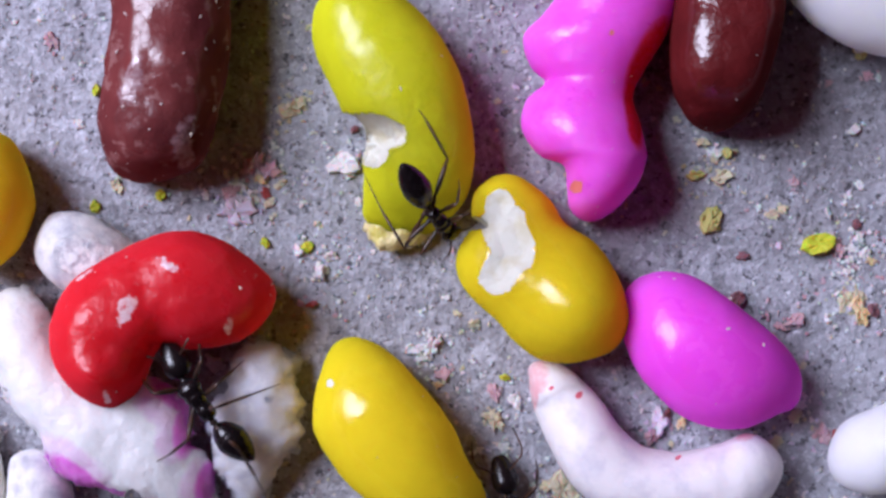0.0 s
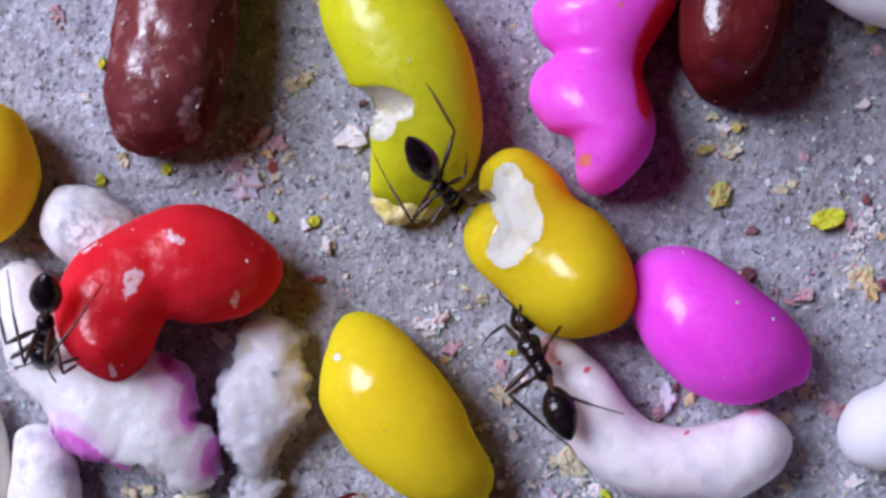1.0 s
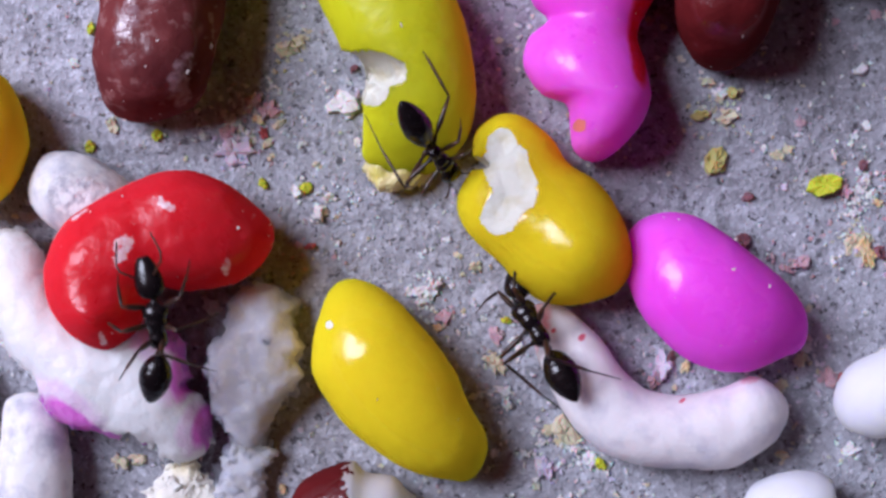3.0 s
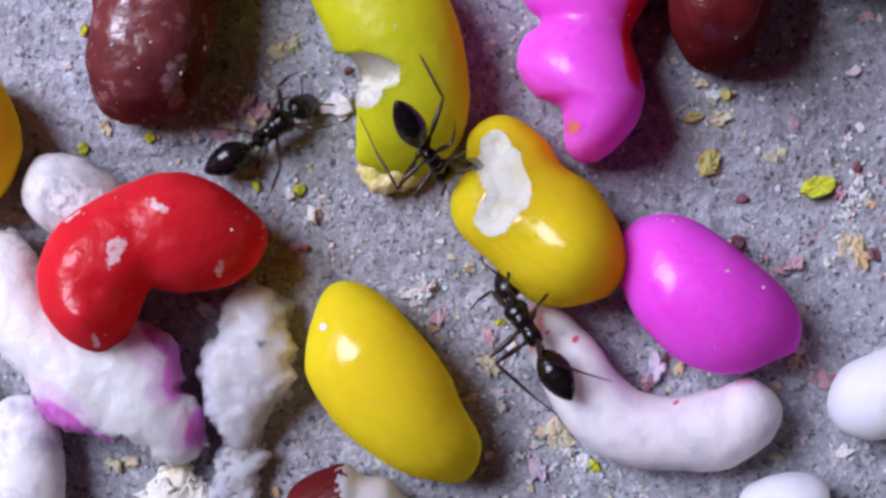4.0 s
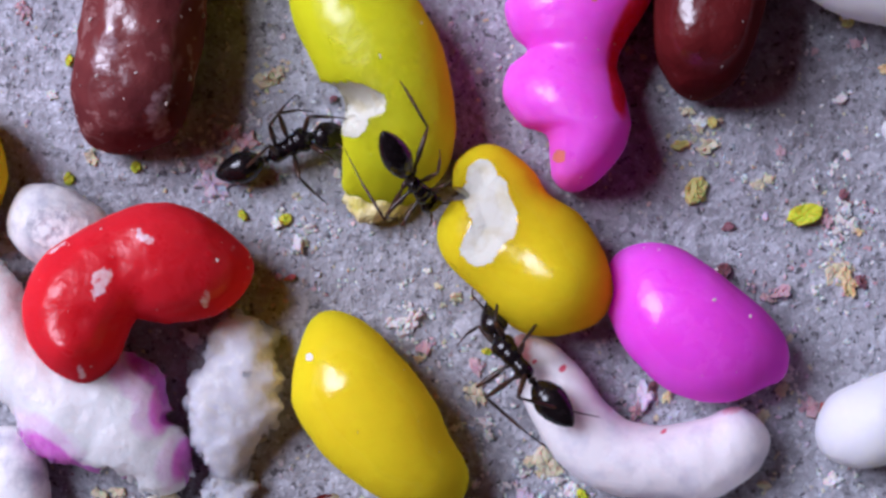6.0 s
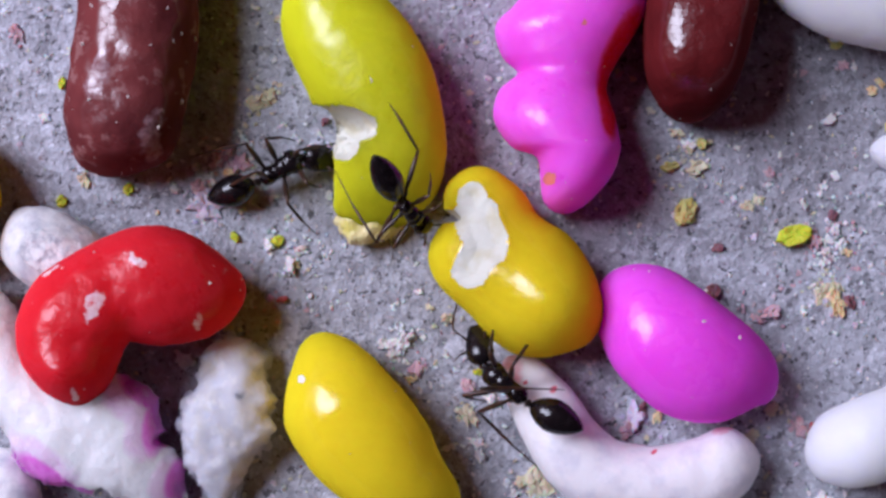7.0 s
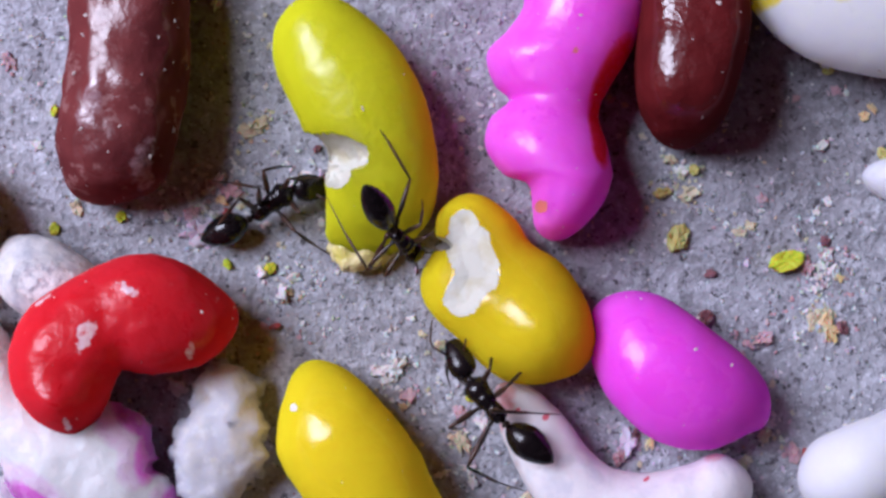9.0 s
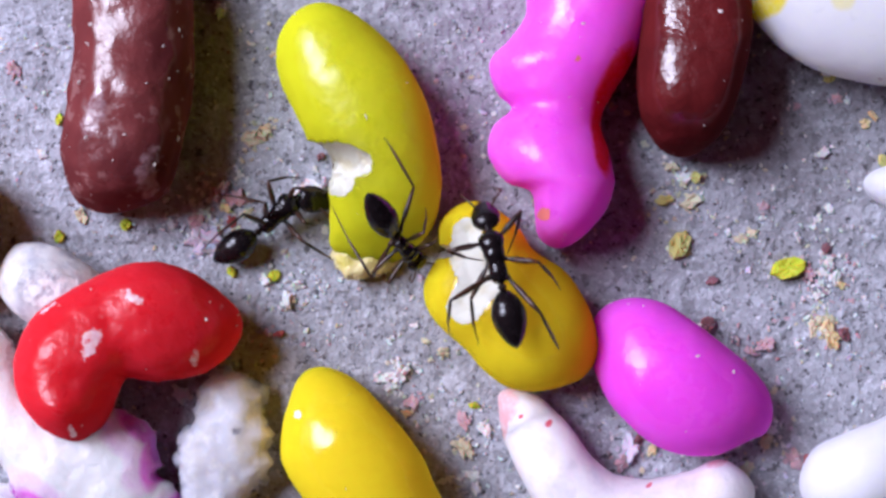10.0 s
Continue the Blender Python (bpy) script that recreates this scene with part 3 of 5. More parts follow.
def pink_rest(along, side, height, p):
    """Where the pink coating has gone from the half-eaten candy."""
    r = 0.12 * ragged(p, 3.3)
    lower = side < -0.90 + r and 0.50 < along < 0.84
    upper = side > 0.92 + r and 0.62 < along < 0.80
    end = along > 0.95 + 0.1 * r and side > 0.55 + r
    return not (lower or upper or end)


candy("half-eaten pink candy with crumbling white core", PINK_THIN,
      [(-23.77, 0.64, 1.46, 24, 1.6, 1.5), (-23.04, -0.88, 1.72, 33, 1.8, 1.7), (-22.00, -2.59, 1.74, 37, 1.9, 1.9), (-20.58, -3.97, 2.19, 44, 2.0, 2.0), (-18.98, -4.75, 3.11, 48, 2.0, 2.0), (-17.08, -5.66, 2.80, 51, 1.9, 1.9), (-16.04, -6.71, 1.88, 54, 1.7, 1.7), (-15.15, -7.71, 1.45, 47, 1.4, 1.4)],
      [(-23.97, 1.78, 1.40), (-14.37, -8.69, 1.20)], bites=[(-14.8, -5.5, 1.5, 0.6, 0.36, 4.0, -10, -1, -0.2, 0), (-17.6, -8.15, 1.2, 0.6, 0.75, 4.0, 10, 0.3, 1, 0), (-16.6, -8.35, 1.2, 0.25, 0.4, 4.0, 10, 0.2, 1, 0)], ragged_bites=0.3,
      bare=pink_rest, core=HALF_EATEN, core_name="bare_core", core_label="crumbling white sugar core", seed=10, lump=0.16, rough=0.055, jag=0.07, **FINE, plates=44, plate_size=(0.15, 0.45), plate_zone=(-0.25, 0.6), plate_mat=HALF_EATEN)
candy("small peeled white candy with greyish patches", PEELED,
      [(-22.00, 3.97, 1.39, 79, 1.5, 1.5), (-20.78, 3.56, 1.86, 71, 1.8, 1.8), (-19.36, 2.89, 1.81, 64, 1.8, 1.8), (-18.27, 2.33, 1.47, 66, 1.5, 1.5)], [(-22.59, 3.95, 1.40), (-17.55, 1.80, 1.40)], seed=11, lump=0.14, rough=0.035, **FINE, skin_name="bare_core",
      patches=[([(-20.3, 3.3, 3.3), (-19.3, 3.0, 3.3)], 0.95, 0.02)], core=PITTED, core_name="pitted_patch", core_label="greyish pitted patch")
candy("peeled white sausage-shaped candy stump", PEELED,
      [(-22.54, -6.40, 1.24, 2, 1.3, 1.3), (-22.34, -7.80, 1.51, 8, 1.45, 1.45), (-22.29, -9.56, 1.75, 5, 1.5, 1.5), (-22.43, -11.27, 1.85, 0, 1.5, 1.5), (-22.58, -13.11, 1.79, 0, 1.5, 1.5)], [(-22.66, -5.82, 1.50), (-22.68, -14.18, 1.60)], seed=12, lump=0.16, rough=0.025, rings=120, around=96, plates=26, plate_size=(0.15, 0.4), plate_zone=(-0.3, 0.3), plate_mat=CREAM, skin_name="bare_core")
candy("cream-coloured chip of a broken candy", CREAM,
      [(-25.11, -5.40, 0.53, 15, 0.9, 0.9), (-24.92, -6.79, 0.77, 5, 1.1, 1.1), (-24.78, -8.45, 0.78, 0, 1.0, 1.0)], [(-25.14, -4.47, 0.90), (-24.63, -9.65, 0.90)], seed=13, lump=0.15, skin_name="bare_core")
candy("hollow broken white sugar shell, ragged and translucent", SHELL,
      [(-12.00, -1.33, 1.21, 8, 1.0, 0.9), (-11.81, -2.55, 1.60, 5, 1.4, 1.4), (-12.09, -4.00, 2.21, 4, 1.6, 1.6), (-12.17, -5.45, 2.06, 0, 1.6, 1.6), (-12.20, -7.05, 1.20, 7, 1.2, 1.2), (-12.30, -7.92, 0.87, 5, 0.9, 0.9)],
      [(-12.03, -0.64, 0.80), (-12.38, -8.66, 0.70)], seed=14, lump=0.5, crumple=0.03, rough=0.04, jag=0.13, **FINE, skin_name="sugar_shell", specks=30, speck_size=(0.1, 0.3), speck_mat=SHELL, speck_zone=(-0.15, 0.4), plates=60, plate_size=(0.2, 0.7), plate_zone=(-0.2, 0.35), plate_mat=SHELL, plate_lift=1.4,
      bites=[(-11.2, -3.3, 3.60, 0.6, 0.62, 0.5, 20, 0, 0, -1), (-14.06, -2.96, 1.40, 0.8, 0.45, 2.0, 0, 1, -0.1, 0), (-10.02, -6.24, 1.40, 0.8, 0.35, 2.0, 10, -1, 0, 0)],
      ragged_bites=0.25,
      core=SHELL, core_name="broken_hollow")
candy("flaky white heap of crumbled sugar", SHELL,
      [(-12.62, -8.66, 1.17, 0, 0.7, 0.7), (-12.67, -10.24, 1.29, 0, 0.8, 0.8), (-12.82, -11.57, 1.26, 0, 0.8, 0.8)], [(-12.41, -7.75, 0.50), (-12.77, -12.64, 0.60)], seed=21, lump=0.4, crumple=0.06, jag=0.25, specks=50, speck_size=(0.1, 0.35), speck_mat=SHELL, plates=40, plate_size=(0.25, 0.7), **FINE, skin_name="crumble")
candy("cream-coloured heap of crumbled candy core", CREAM,
      [(-15.52, -9.81, 1.28, 9, 0.6, 0.6), (-15.62, -11.06, 1.53, 0, 0.8, 0.8), (-15.69, -12.39, 1.33, 0, 0.7, 0.7)], [(-15.63, -8.97, 0.40), (-15.71, -13.07, 0.50)], seed=22, lump=0.4, crumple=0.07, jag=0.2, specks=60, speck_size=(0.1, 0.3), speck_mat=CREAM, plates=26, plate_size=(0.25, 0.6), **FINE, skin_name="crumble")
candy("plain yellow glazed bean-shaped candy", YELLOW,
      [(-7.52, -1.49, 1.51, 21, 2.0, 2.0), (-7.07, -2.77, 2.32, 21, 2.5, 2.5), (-6.40, -4.16, 2.82, 18, 2.7, 2.7), (-5.33, -5.77, 2.86, 22, 2.7, 2.7), (-4.20, -7.27, 2.38, 28, 2.5, 2.5), (-2.93, -8.45, 1.85, 32, 2.1, 2.1), (-2.12, -9.10, 1.17, 37, 1.7, 1.5)],
      [(-7.90, -0.59, 1.90), (-1.83, -9.69, 1.60)], seed=15, **FINE, specks=7, speck_size=(0.03, 0.07),
      # a small highlight, put on as a cream-coloured patch
      patches=[([(-8.29, -2.61, 3.60)], 0.2, 0.02)], core=CREAM, core_name="painted_highlight", core_label="small pale highlight painted on the glaze")
candy("magenta glazed egg-shaped candy", MAGENTA,
      [(6.38, 1.52, 1.56, 43, 2.0, 2.0), (7.06, 0.64, 2.29, 40, 2.4, 2.4), (8.05, -0.58, 2.73, 42, 2.7, 2.7), (9.28, -1.72, 2.84, 46, 2.7, 2.7), (10.66, -2.67, 2.64, 48, 2.5, 2.5), (11.95, -3.14, 2.02, 54, 2.1, 2.1), (12.96, -3.29, 1.03, 56, 1.7, 1.5)],
      [(5.64, 2.05, 1.90), (13.33, -3.62, 1.60)], seed=16, specks=9)


candy("curved white worm-shaped candy with a pink-stained tip", BLUSH,
      [(1.68, -2.11, 0.88, 15, 1.0, 1.0), (2.36, -3.51, 1.39, 29, 1.4, 1.4), (3.17, -4.89, 1.65, 37, 1.7, 1.7), (4.22, -6.30, 1.75, 47, 1.8, 1.8), (5.60, -7.24, 1.79, 61, 1.8, 1.8), (7.83, -7.51, 1.72, 83, 1.8, 1.8), (9.80, -7.33, 1.88, 92, 1.8, 1.8), (11.26, -6.68, 1.68, 96, 1.7, 1.7)],
      [(1.15, -1.67, 0.90), (12.68, -6.43, 1.60)], skin_name="bare_core", seed=17, lump=0.1, rough=0.02, **FINE,
      bare=lambda along, side, height, p: along < 0.13 + 0.02 * ragged(p, 1.7), core=BLUSH, core_name="stained_tip", core_label="pink-stained narrow tip")
candy("smooth white bean-shaped glazed candy", WHITE,
      [(15.51, -5.99, 1.53, 90, 1.7, 1.7), (16.82, -5.78, 2.02, 91, 2.1, 2.1), (18.43, -5.29, 2.13, 93, 2.1, 2.1), (20.04, -4.60, 1.94, 93, 1.8, 1.8)], [(14.75, -6.16, 1.60), (21.22, -4.48, 1.70)], seed=18)


def cracked(along, side, height, p):
    return along > 0.45 + 0.10 * ragged(p, 2.1)


candy("cracked brown candy with its white core laid bare", MAROON,
      [(-9.68, -11.39, 1.63, 88, 1.7, 1.7), (-8.14, -11.28, 2.21, 90, 2.1, 2.1), (-7.35, -11.28, 2.33, 90, 2.2, 2.2), (-6.81, -11.33, 1.90, 90, 2.0, 2.0), (-5.51, -11.32, 1.67, 89, 1.8, 1.8), (-4.90, -11.45, 1.18, 90, 1.5, 1.5)],
      [(-10.33, -11.21, 1.60), (-4.11, -11.33, 1.30)], bare=cracked, core=WHITE, core_label="smooth white sugar core", seed=19, **FINE)
candy("broken white candy with a chipped edge", WHITE,
      [(11.31, -11.23, 1.41, 90, 1.5, 1.5), (12.81, -11.22, 1.88, 90, 1.9, 1.9), (14.38, -11.18, 1.66, 90, 1.8, 1.8)], [(10.54, -11.22, 1.40), (15.19, -11.30, 1.60)], seed=20, lump=0.15, **FINE,
      bites=[(15.25, -10.2, 2.0, 0.7, 0.6, 4.0, 20, -0.6, -1, 0)], ragged_bites=0.2, core_label="chipped white core")

# ------------------------------------------------------------ ants
def ant_shell(tree, s):
    slow = noise_at(tree, 1500, 3)
    tree.links.new(mixed(tree, slow.outputs[0], (0.005, 0.004, 0.005), (0.010, 0.007, 0.008)), s.inputs["Base Color"])
    tree.links.new(ramp(tree, noise_at(tree, 3000, 3).outputs[0], [(0.3, (0.17,) * 3), (0.7, (0.31,) * 3)]).outputs[0], s.inputs["Roughness"])
    s.inputs["Specular IOR Level"].default_value = 0.42
    bumped(tree, s, (noise_at(tree, 2600, 3).outputs[0], 0.22, 0.06), (noise_at(tree, 9000, 2).outputs[0], 0.3, 0.02))


def ant_limb(tree, s):
    slow = noise_at(tree, 900, 2)
    tree.links.new(mixed(tree, ramp(tree, slow.outputs[0], [(0.45, (0, 0, 0)), (0.7, (1, 1, 1))]).outputs[0], (0.020, 0.011, 0.008), (0.085, 0.032, 0.015)), s.inputs["Base Color"])
    s.inputs["Roughness"].default_value = 0.38


ANT_BLACK = material("ant_black", ant_shell)
ANT_LIMB = material("ant_limb", ant_limb)


def spindle(name, profile, parent, mat, around=20, at=(0, 0, 0)):
    """A body along x through (x, half width, half height, z), in mm, rounded between them, at a joint of its parent."""
    pr = np.array(profile, float)
    slope = np.gradient(pr[:, 1:], pr[:, 0], axis=0)
    verts, faces = [], []
    for i, x0 in enumerate(pr[:-1, 0]):
        for u in (0.0, 0.25, 0.5, 0.75) if i < len(pr) - 2 else (0.0, 0.25, 0.5, 0.75, 1.0):
            gap = pr[i + 1, 0] - pr[i, 0]
            q = ((2 * u**3 - 3 * u**2 + 1) * pr[i, 1:] + (u**3 - 2 * u**2 + u) * gap * slope[i] + (3 * u**2 - 2 * u**3) * pr[i + 1, 1:] + (u**3 - u**2) * gap * slope[i + 1])
            for a in range(around):
                phi = 2 * math.pi * a / around
                verts.append(((x0 + u * gap) * MM, max(q[0], 0.015) * math.cos(phi) * MM, (q[2] + max(q[1], 0.015) * math.sin(phi)) * MM))
    count = len(verts) // around
    for k in range(count - 1):
        for a in range(around):
            b = (a + 1) % around
            faces.append((k * around + a, k * around + b, (k + 1) * around + b, (k + 1) * around + a))
    faces.append(tuple(reversed(range(around))))
    faces.append(tuple(range((count - 1) * around, count * around)))
    ob = mesh_object(name, verts, faces, mat)
    ob.parent, ob.location = parent, Vector(at) * MM
    return ob


def tube(name, points, radii, parent, mat, around=8):
    """A tapering limb through points, in mm."""
    pts = [Vector(p) for p in points]
    verts, faces = [], []
    for k, p in enumerate(pts):
        way = (pts[min(k + 1, len(pts) - 1)] - pts[max(k - 1, 0)]).normalized()
        one = way.cross(Vector((0, 0, 1)) if abs(way.z) < 0.9 else Vector((0, 1, 0))).normalized()
        two = way.cross(one)
        for a in range(around):
            phi = 2 * math.pi * a / around
            verts.append((p + (one * math.cos(phi) + two * math.sin(phi)) * radii[k]) * MM)
    for k in range(len(pts) - 1):
        for a in range(around):
            b = (a + 1) % around
            faces.append((k * around + b, k * around + a, (k + 1) * around + a, (k + 1) * around + b))
    faces.append(tuple(range(around)))
    faces.append(tuple(reversed(range((len(pts) - 1) * around, len(pts) * around))))
    ob = mesh_object(name, verts, faces, mat)
    ob.parent = parent
    return ob


HIPS = {"fl": (0.62, 0.2, -0.2), "fr": (0.62, -0.2, -0.2), "ml": (-0.1, 0.2, -0.22), "mr": (-0.1, -0.2, -0.22), "hl": (-0.7, 0.18, -0.2), "hr": (-0.7, -0.18, -0.2)}
UPPER = {"f": 1.6, "m": 1.75, "h": 2.4}
LOWER = {"f": 2.1, "m": 2.5, "h": 4.1}
STAND = {"fl": (2.3, 1.5), "fr": (2.3, -1.5), "ml": (0.1, 2.5), "mr": (0.1, -2.5), "hl": (-2.7, 2.1), "hr": (-2.7, -2.1)}


def ellipse_profile(x0, x1, widest, w, h, z0=0.0, z1=0.0, end=0.12, grooves=()):
    """A drop from x0 to x1 whose thickest place lies at widest, drawn in a little at the grooves between its plates."""
    rows = []
    for k in range(25 if grooves else 15):
        f = k / (24 if grooves else 14)
        x = x0 + (x1 - x0) * f
        u = (x - widest) / ((x1 if (x - widest) * (x1 - widest) > 0 else x0) - widest)
        g = max(end, max(0.0, 1 - abs(u) ** (1.75 if grooves and x < widest else 1.8)) ** (0.7 if grooves and x < widest else 0.64))
        for at in grooves:
            g *= 1 - 0.02 * math.exp(-((x - at) / 0.06) ** 2)
        rows.append((x, w * g, h * g, z0 + (z1 - z0) * f))
    return rows


def build_ant(label, size, neck=1.0, stout=1.3, back=1.0, tail=0.94):
    """A black ant of about 6 mm; x ahead, the middle of the thorax at the origin. stout: its width; back: the length of the hind thorax;
    tail: the abdomen's size. Returns it and its moving parts."""
    root = group_root("ant", 0, 0)
    root.scale = (size,) * 3
    tagged(root, label, "ant", "ants on the candies")
    w, b = stout, back
    n = neck
    spindle("thorax", [(-1.12 * b, 0.12, 0.13, -0.02), (-1.02 * b, 0.22 * w, 0.26, 0.0), (-0.85 * b, 0.28 * w, 0.35, 0.03), (-0.58 * b, 0.29 * w, 0.37, 0.06), (-0.32 * b, 0.27 * w, 0.33, 0.04),
                       (-0.12 * b, 0.30 * w, 0.36, 0.08), (0.08, 0.34 * w, 0.39, 0.10), (0.25, 0.335 * w, 0.38, 0.08), (0.40 * n, 0.39 * w, 0.41, 0.08), (0.60 * n, 0.41 * w, 0.41, 0.05),
                       (0.80 * n, 0.33 * w, 0.33, 0.0), (0.94 * n, 0.20, 0.20, -0.03), (1.04 * n, 0.14, 0.15, -0.02), (1.16 * n, 0.14, 0.15, 0.0)], root, ANT_BLACK, 24)
    spindle("petiole", [(-1.44 * b, 0.08, 0.09, -0.04), (-1.36 * b, 0.12, 0.18, 0.02), (-1.29 * b, 0.18, 0.34, 0.10), (-1.22 * b, 0.17, 0.30, 0.08), (-1.13 * b, 0.10, 0.12, -0.02), (-1.04 * b, 0.10, 0.11, -0.02)], root, ANT_LIMB, 14)
    gaster = spindle("abdomen", ellipse_profile(-2.5 * tail, 0.0, -1.1 * tail, 0.71, 0.66, -0.1, 0.0, 0.04, grooves=(-0.75 * tail, -1.3 * tail, -1.75 * tail, -2.1 * tail)), root, ANT_BLACK, 28, (-1.34 * b, 0, 0))
    h = 0.55 + 0.5 * w
    head = spindle("head", [(0.0, 0.11, 0.12, 0.0), (0.07 * h, 0.26 * h, 0.24, 0.0), (0.2 * h, 0.41 * h, 0.34, 0.02), (0.48 * h, 0.49 * h, 0.41, 0.02), (0.78 * h, 0.47 * h, 0.38, -0.02), (1.08 * h, 0.38 * h, 0.31, -0.06),
                            (1.32 * h, 0.29 * h, 0.22, -0.09), (1.46 * h, 0.19 * h, 0.12, -0.1)], root, ANT_BLACK, 22, (1.06 * neck, 0, 0))
    moving = {"abdomen": gaster, "head": head}
    for s, side in ((1, "l"), (-1, "r")):
        tube("mandible", [(1.25, 0.2 * s, -0.1), (1.5, 0.21 * s, -0.13), (1.68, 0.06 * s, -0.16)], [0.07, 0.06, 0.02], head, ANT_LIMB)
        eye = spindle("eye", ellipse_profile(-0.1, 0.1, 0, 0.07, 0.09), head, ANT_BLACK, 10, (0.5, 0.38 * s, 0.12))
        moving["antenna_" + side] = tube("antenna", [(0, 0, 0), (0.45, 0.42 * s, 0.28), (0.75, 0.72 * s, 0.35), (1.05, 0.78 * s, 0.2), (1.5, 0.66 * s, 0.0), (1.95, 0.5 * s, -0.15)],
                                         [0.045, 0.045, 0.05, 0.04, 0.045, 0.03], head, ANT_LIMB, 6)
        moving["antenna_" + side].location = Vector((0.82, 0.16 * s, 0.12)) * MM
    for key in HIPS:
        a, b = UPPER[key[0]], LOWER[key[0]]
        upper = tube("leg", [(0, 0, 0), (0.12 * a, 0, 0), (0.2 * a, 0, 0), (0.45 * a, 0, 0), (0.75 * a, 0, 0), (a, 0, 0)], [0.13, 0.14, 0.075, 0.135, 0.115, 0.06], root, ANT_LIMB)
        lower = tube("shin", [(0, 0, 0), (0.15 * b, 0, 0.03), (0.4 * b, 0, 0.08), (0.5 * b, 0, 0.10), (0.56 * b, 0, 0.10), (0.8 * b, 0, 0.05), (b, 0, 0)], [0.055, 0.075, 0.075, 0.06, 0.038, 0.034, 0.018], upper, ANT_LIMB)
        moving[key], moving["shin_" + key] = upper, lower
    return root, moving


def bone(at, to, up):
    """The pose at one joint, with x towards the next."""
    x = (to - at).normalized()
    y = up.cross(x)
    y = y.normalized() if y.length > 1e-6 else Vector((0, 1, 0))
    m = Matrix((x, y, x.cross(y))).transposed().to_4x4()
    m.translation = at
    return m


def leg_poses(key, foot, hint):
    """Poses of thigh and shin, in the ant's space, for a foot; hint: the way in which the knee stands out."""
    hip, a, b = Vector(HIPS[key]), UPPER[key[0]], LOWER[key[0]]
    away = foot - hip
    d = min(max(away.length, abs(a - b) * 1.08), (a + b) * 0.97)
    way = away.normalized()
    foot = hip + way * d
    k = (a * a - b * b + d * d) / (2 * d)
    out = (hint - way * hint.dot(way))
    knee = hip + way * k + out.normalized() * math.sqrt(max(0.0, a * a - k * k))
    up = out.normalized()
    thigh, shin = bone(hip, knee, up), bone(knee, foot, up)
    m = thigh.inverted() @ shin
    thigh.translation *= MM
    m.translation *= MM
    return thigh, m


def knee_over(hip, spot, foot, a, b):
    """Where a knee between hip and foot comes nearest to a spot of the plan without sinking below both."""
    away = foot - hip
    d = min(max(away.length, abs(a - b) * 1.08), (a + b) * 0.97)
    way = away.normalized()
    k = (a * a - b * b + d * d) / (2 * d)
    r = math.sqrt(max(0.0, a * a - k * k))
    one = way.orthogonal().normalized()
    two = way.cross(one)
    ring = [hip + way * k + (one * math.cos(radians(5 * i)) + two * math.sin(radians(5 * i))) * r for i in range(72)]
    return min(ring, key=lambda p: math.hypot(p.x - spot.x, p.y - spot.y) + 1.5 * max(0.0, min(hip.z, foot.z + 0.3) - p.z) - 0.05 * p.z)


def ant_pose(row):
    t, x, y, z, heading, pitch = row[:6]
    return Matrix.Translation(Vector((x, y, z)) * MM) @ Euler((0, radians(-pitch), radians(heading))).to_matrix().to_4x4()


def between(rows, t):
    """A row at t, on straight lines between the rows; headings go the short way."""
    if t <= rows[0][0]:
        return rows[0]
    for p, q in zip(rows[:-1], rows[1:]):
        if p[0] <= t <= q[0]:
            u = (t - p[0]) / (q[0] - p[0])
            out = [a + (b - a) * u for a, b in zip(p, q)]
            out[4] = p[4] + ((q[4] - p[4] + 180) % 360 - 180) * u
            return tuple(out)
    return rows[-1]


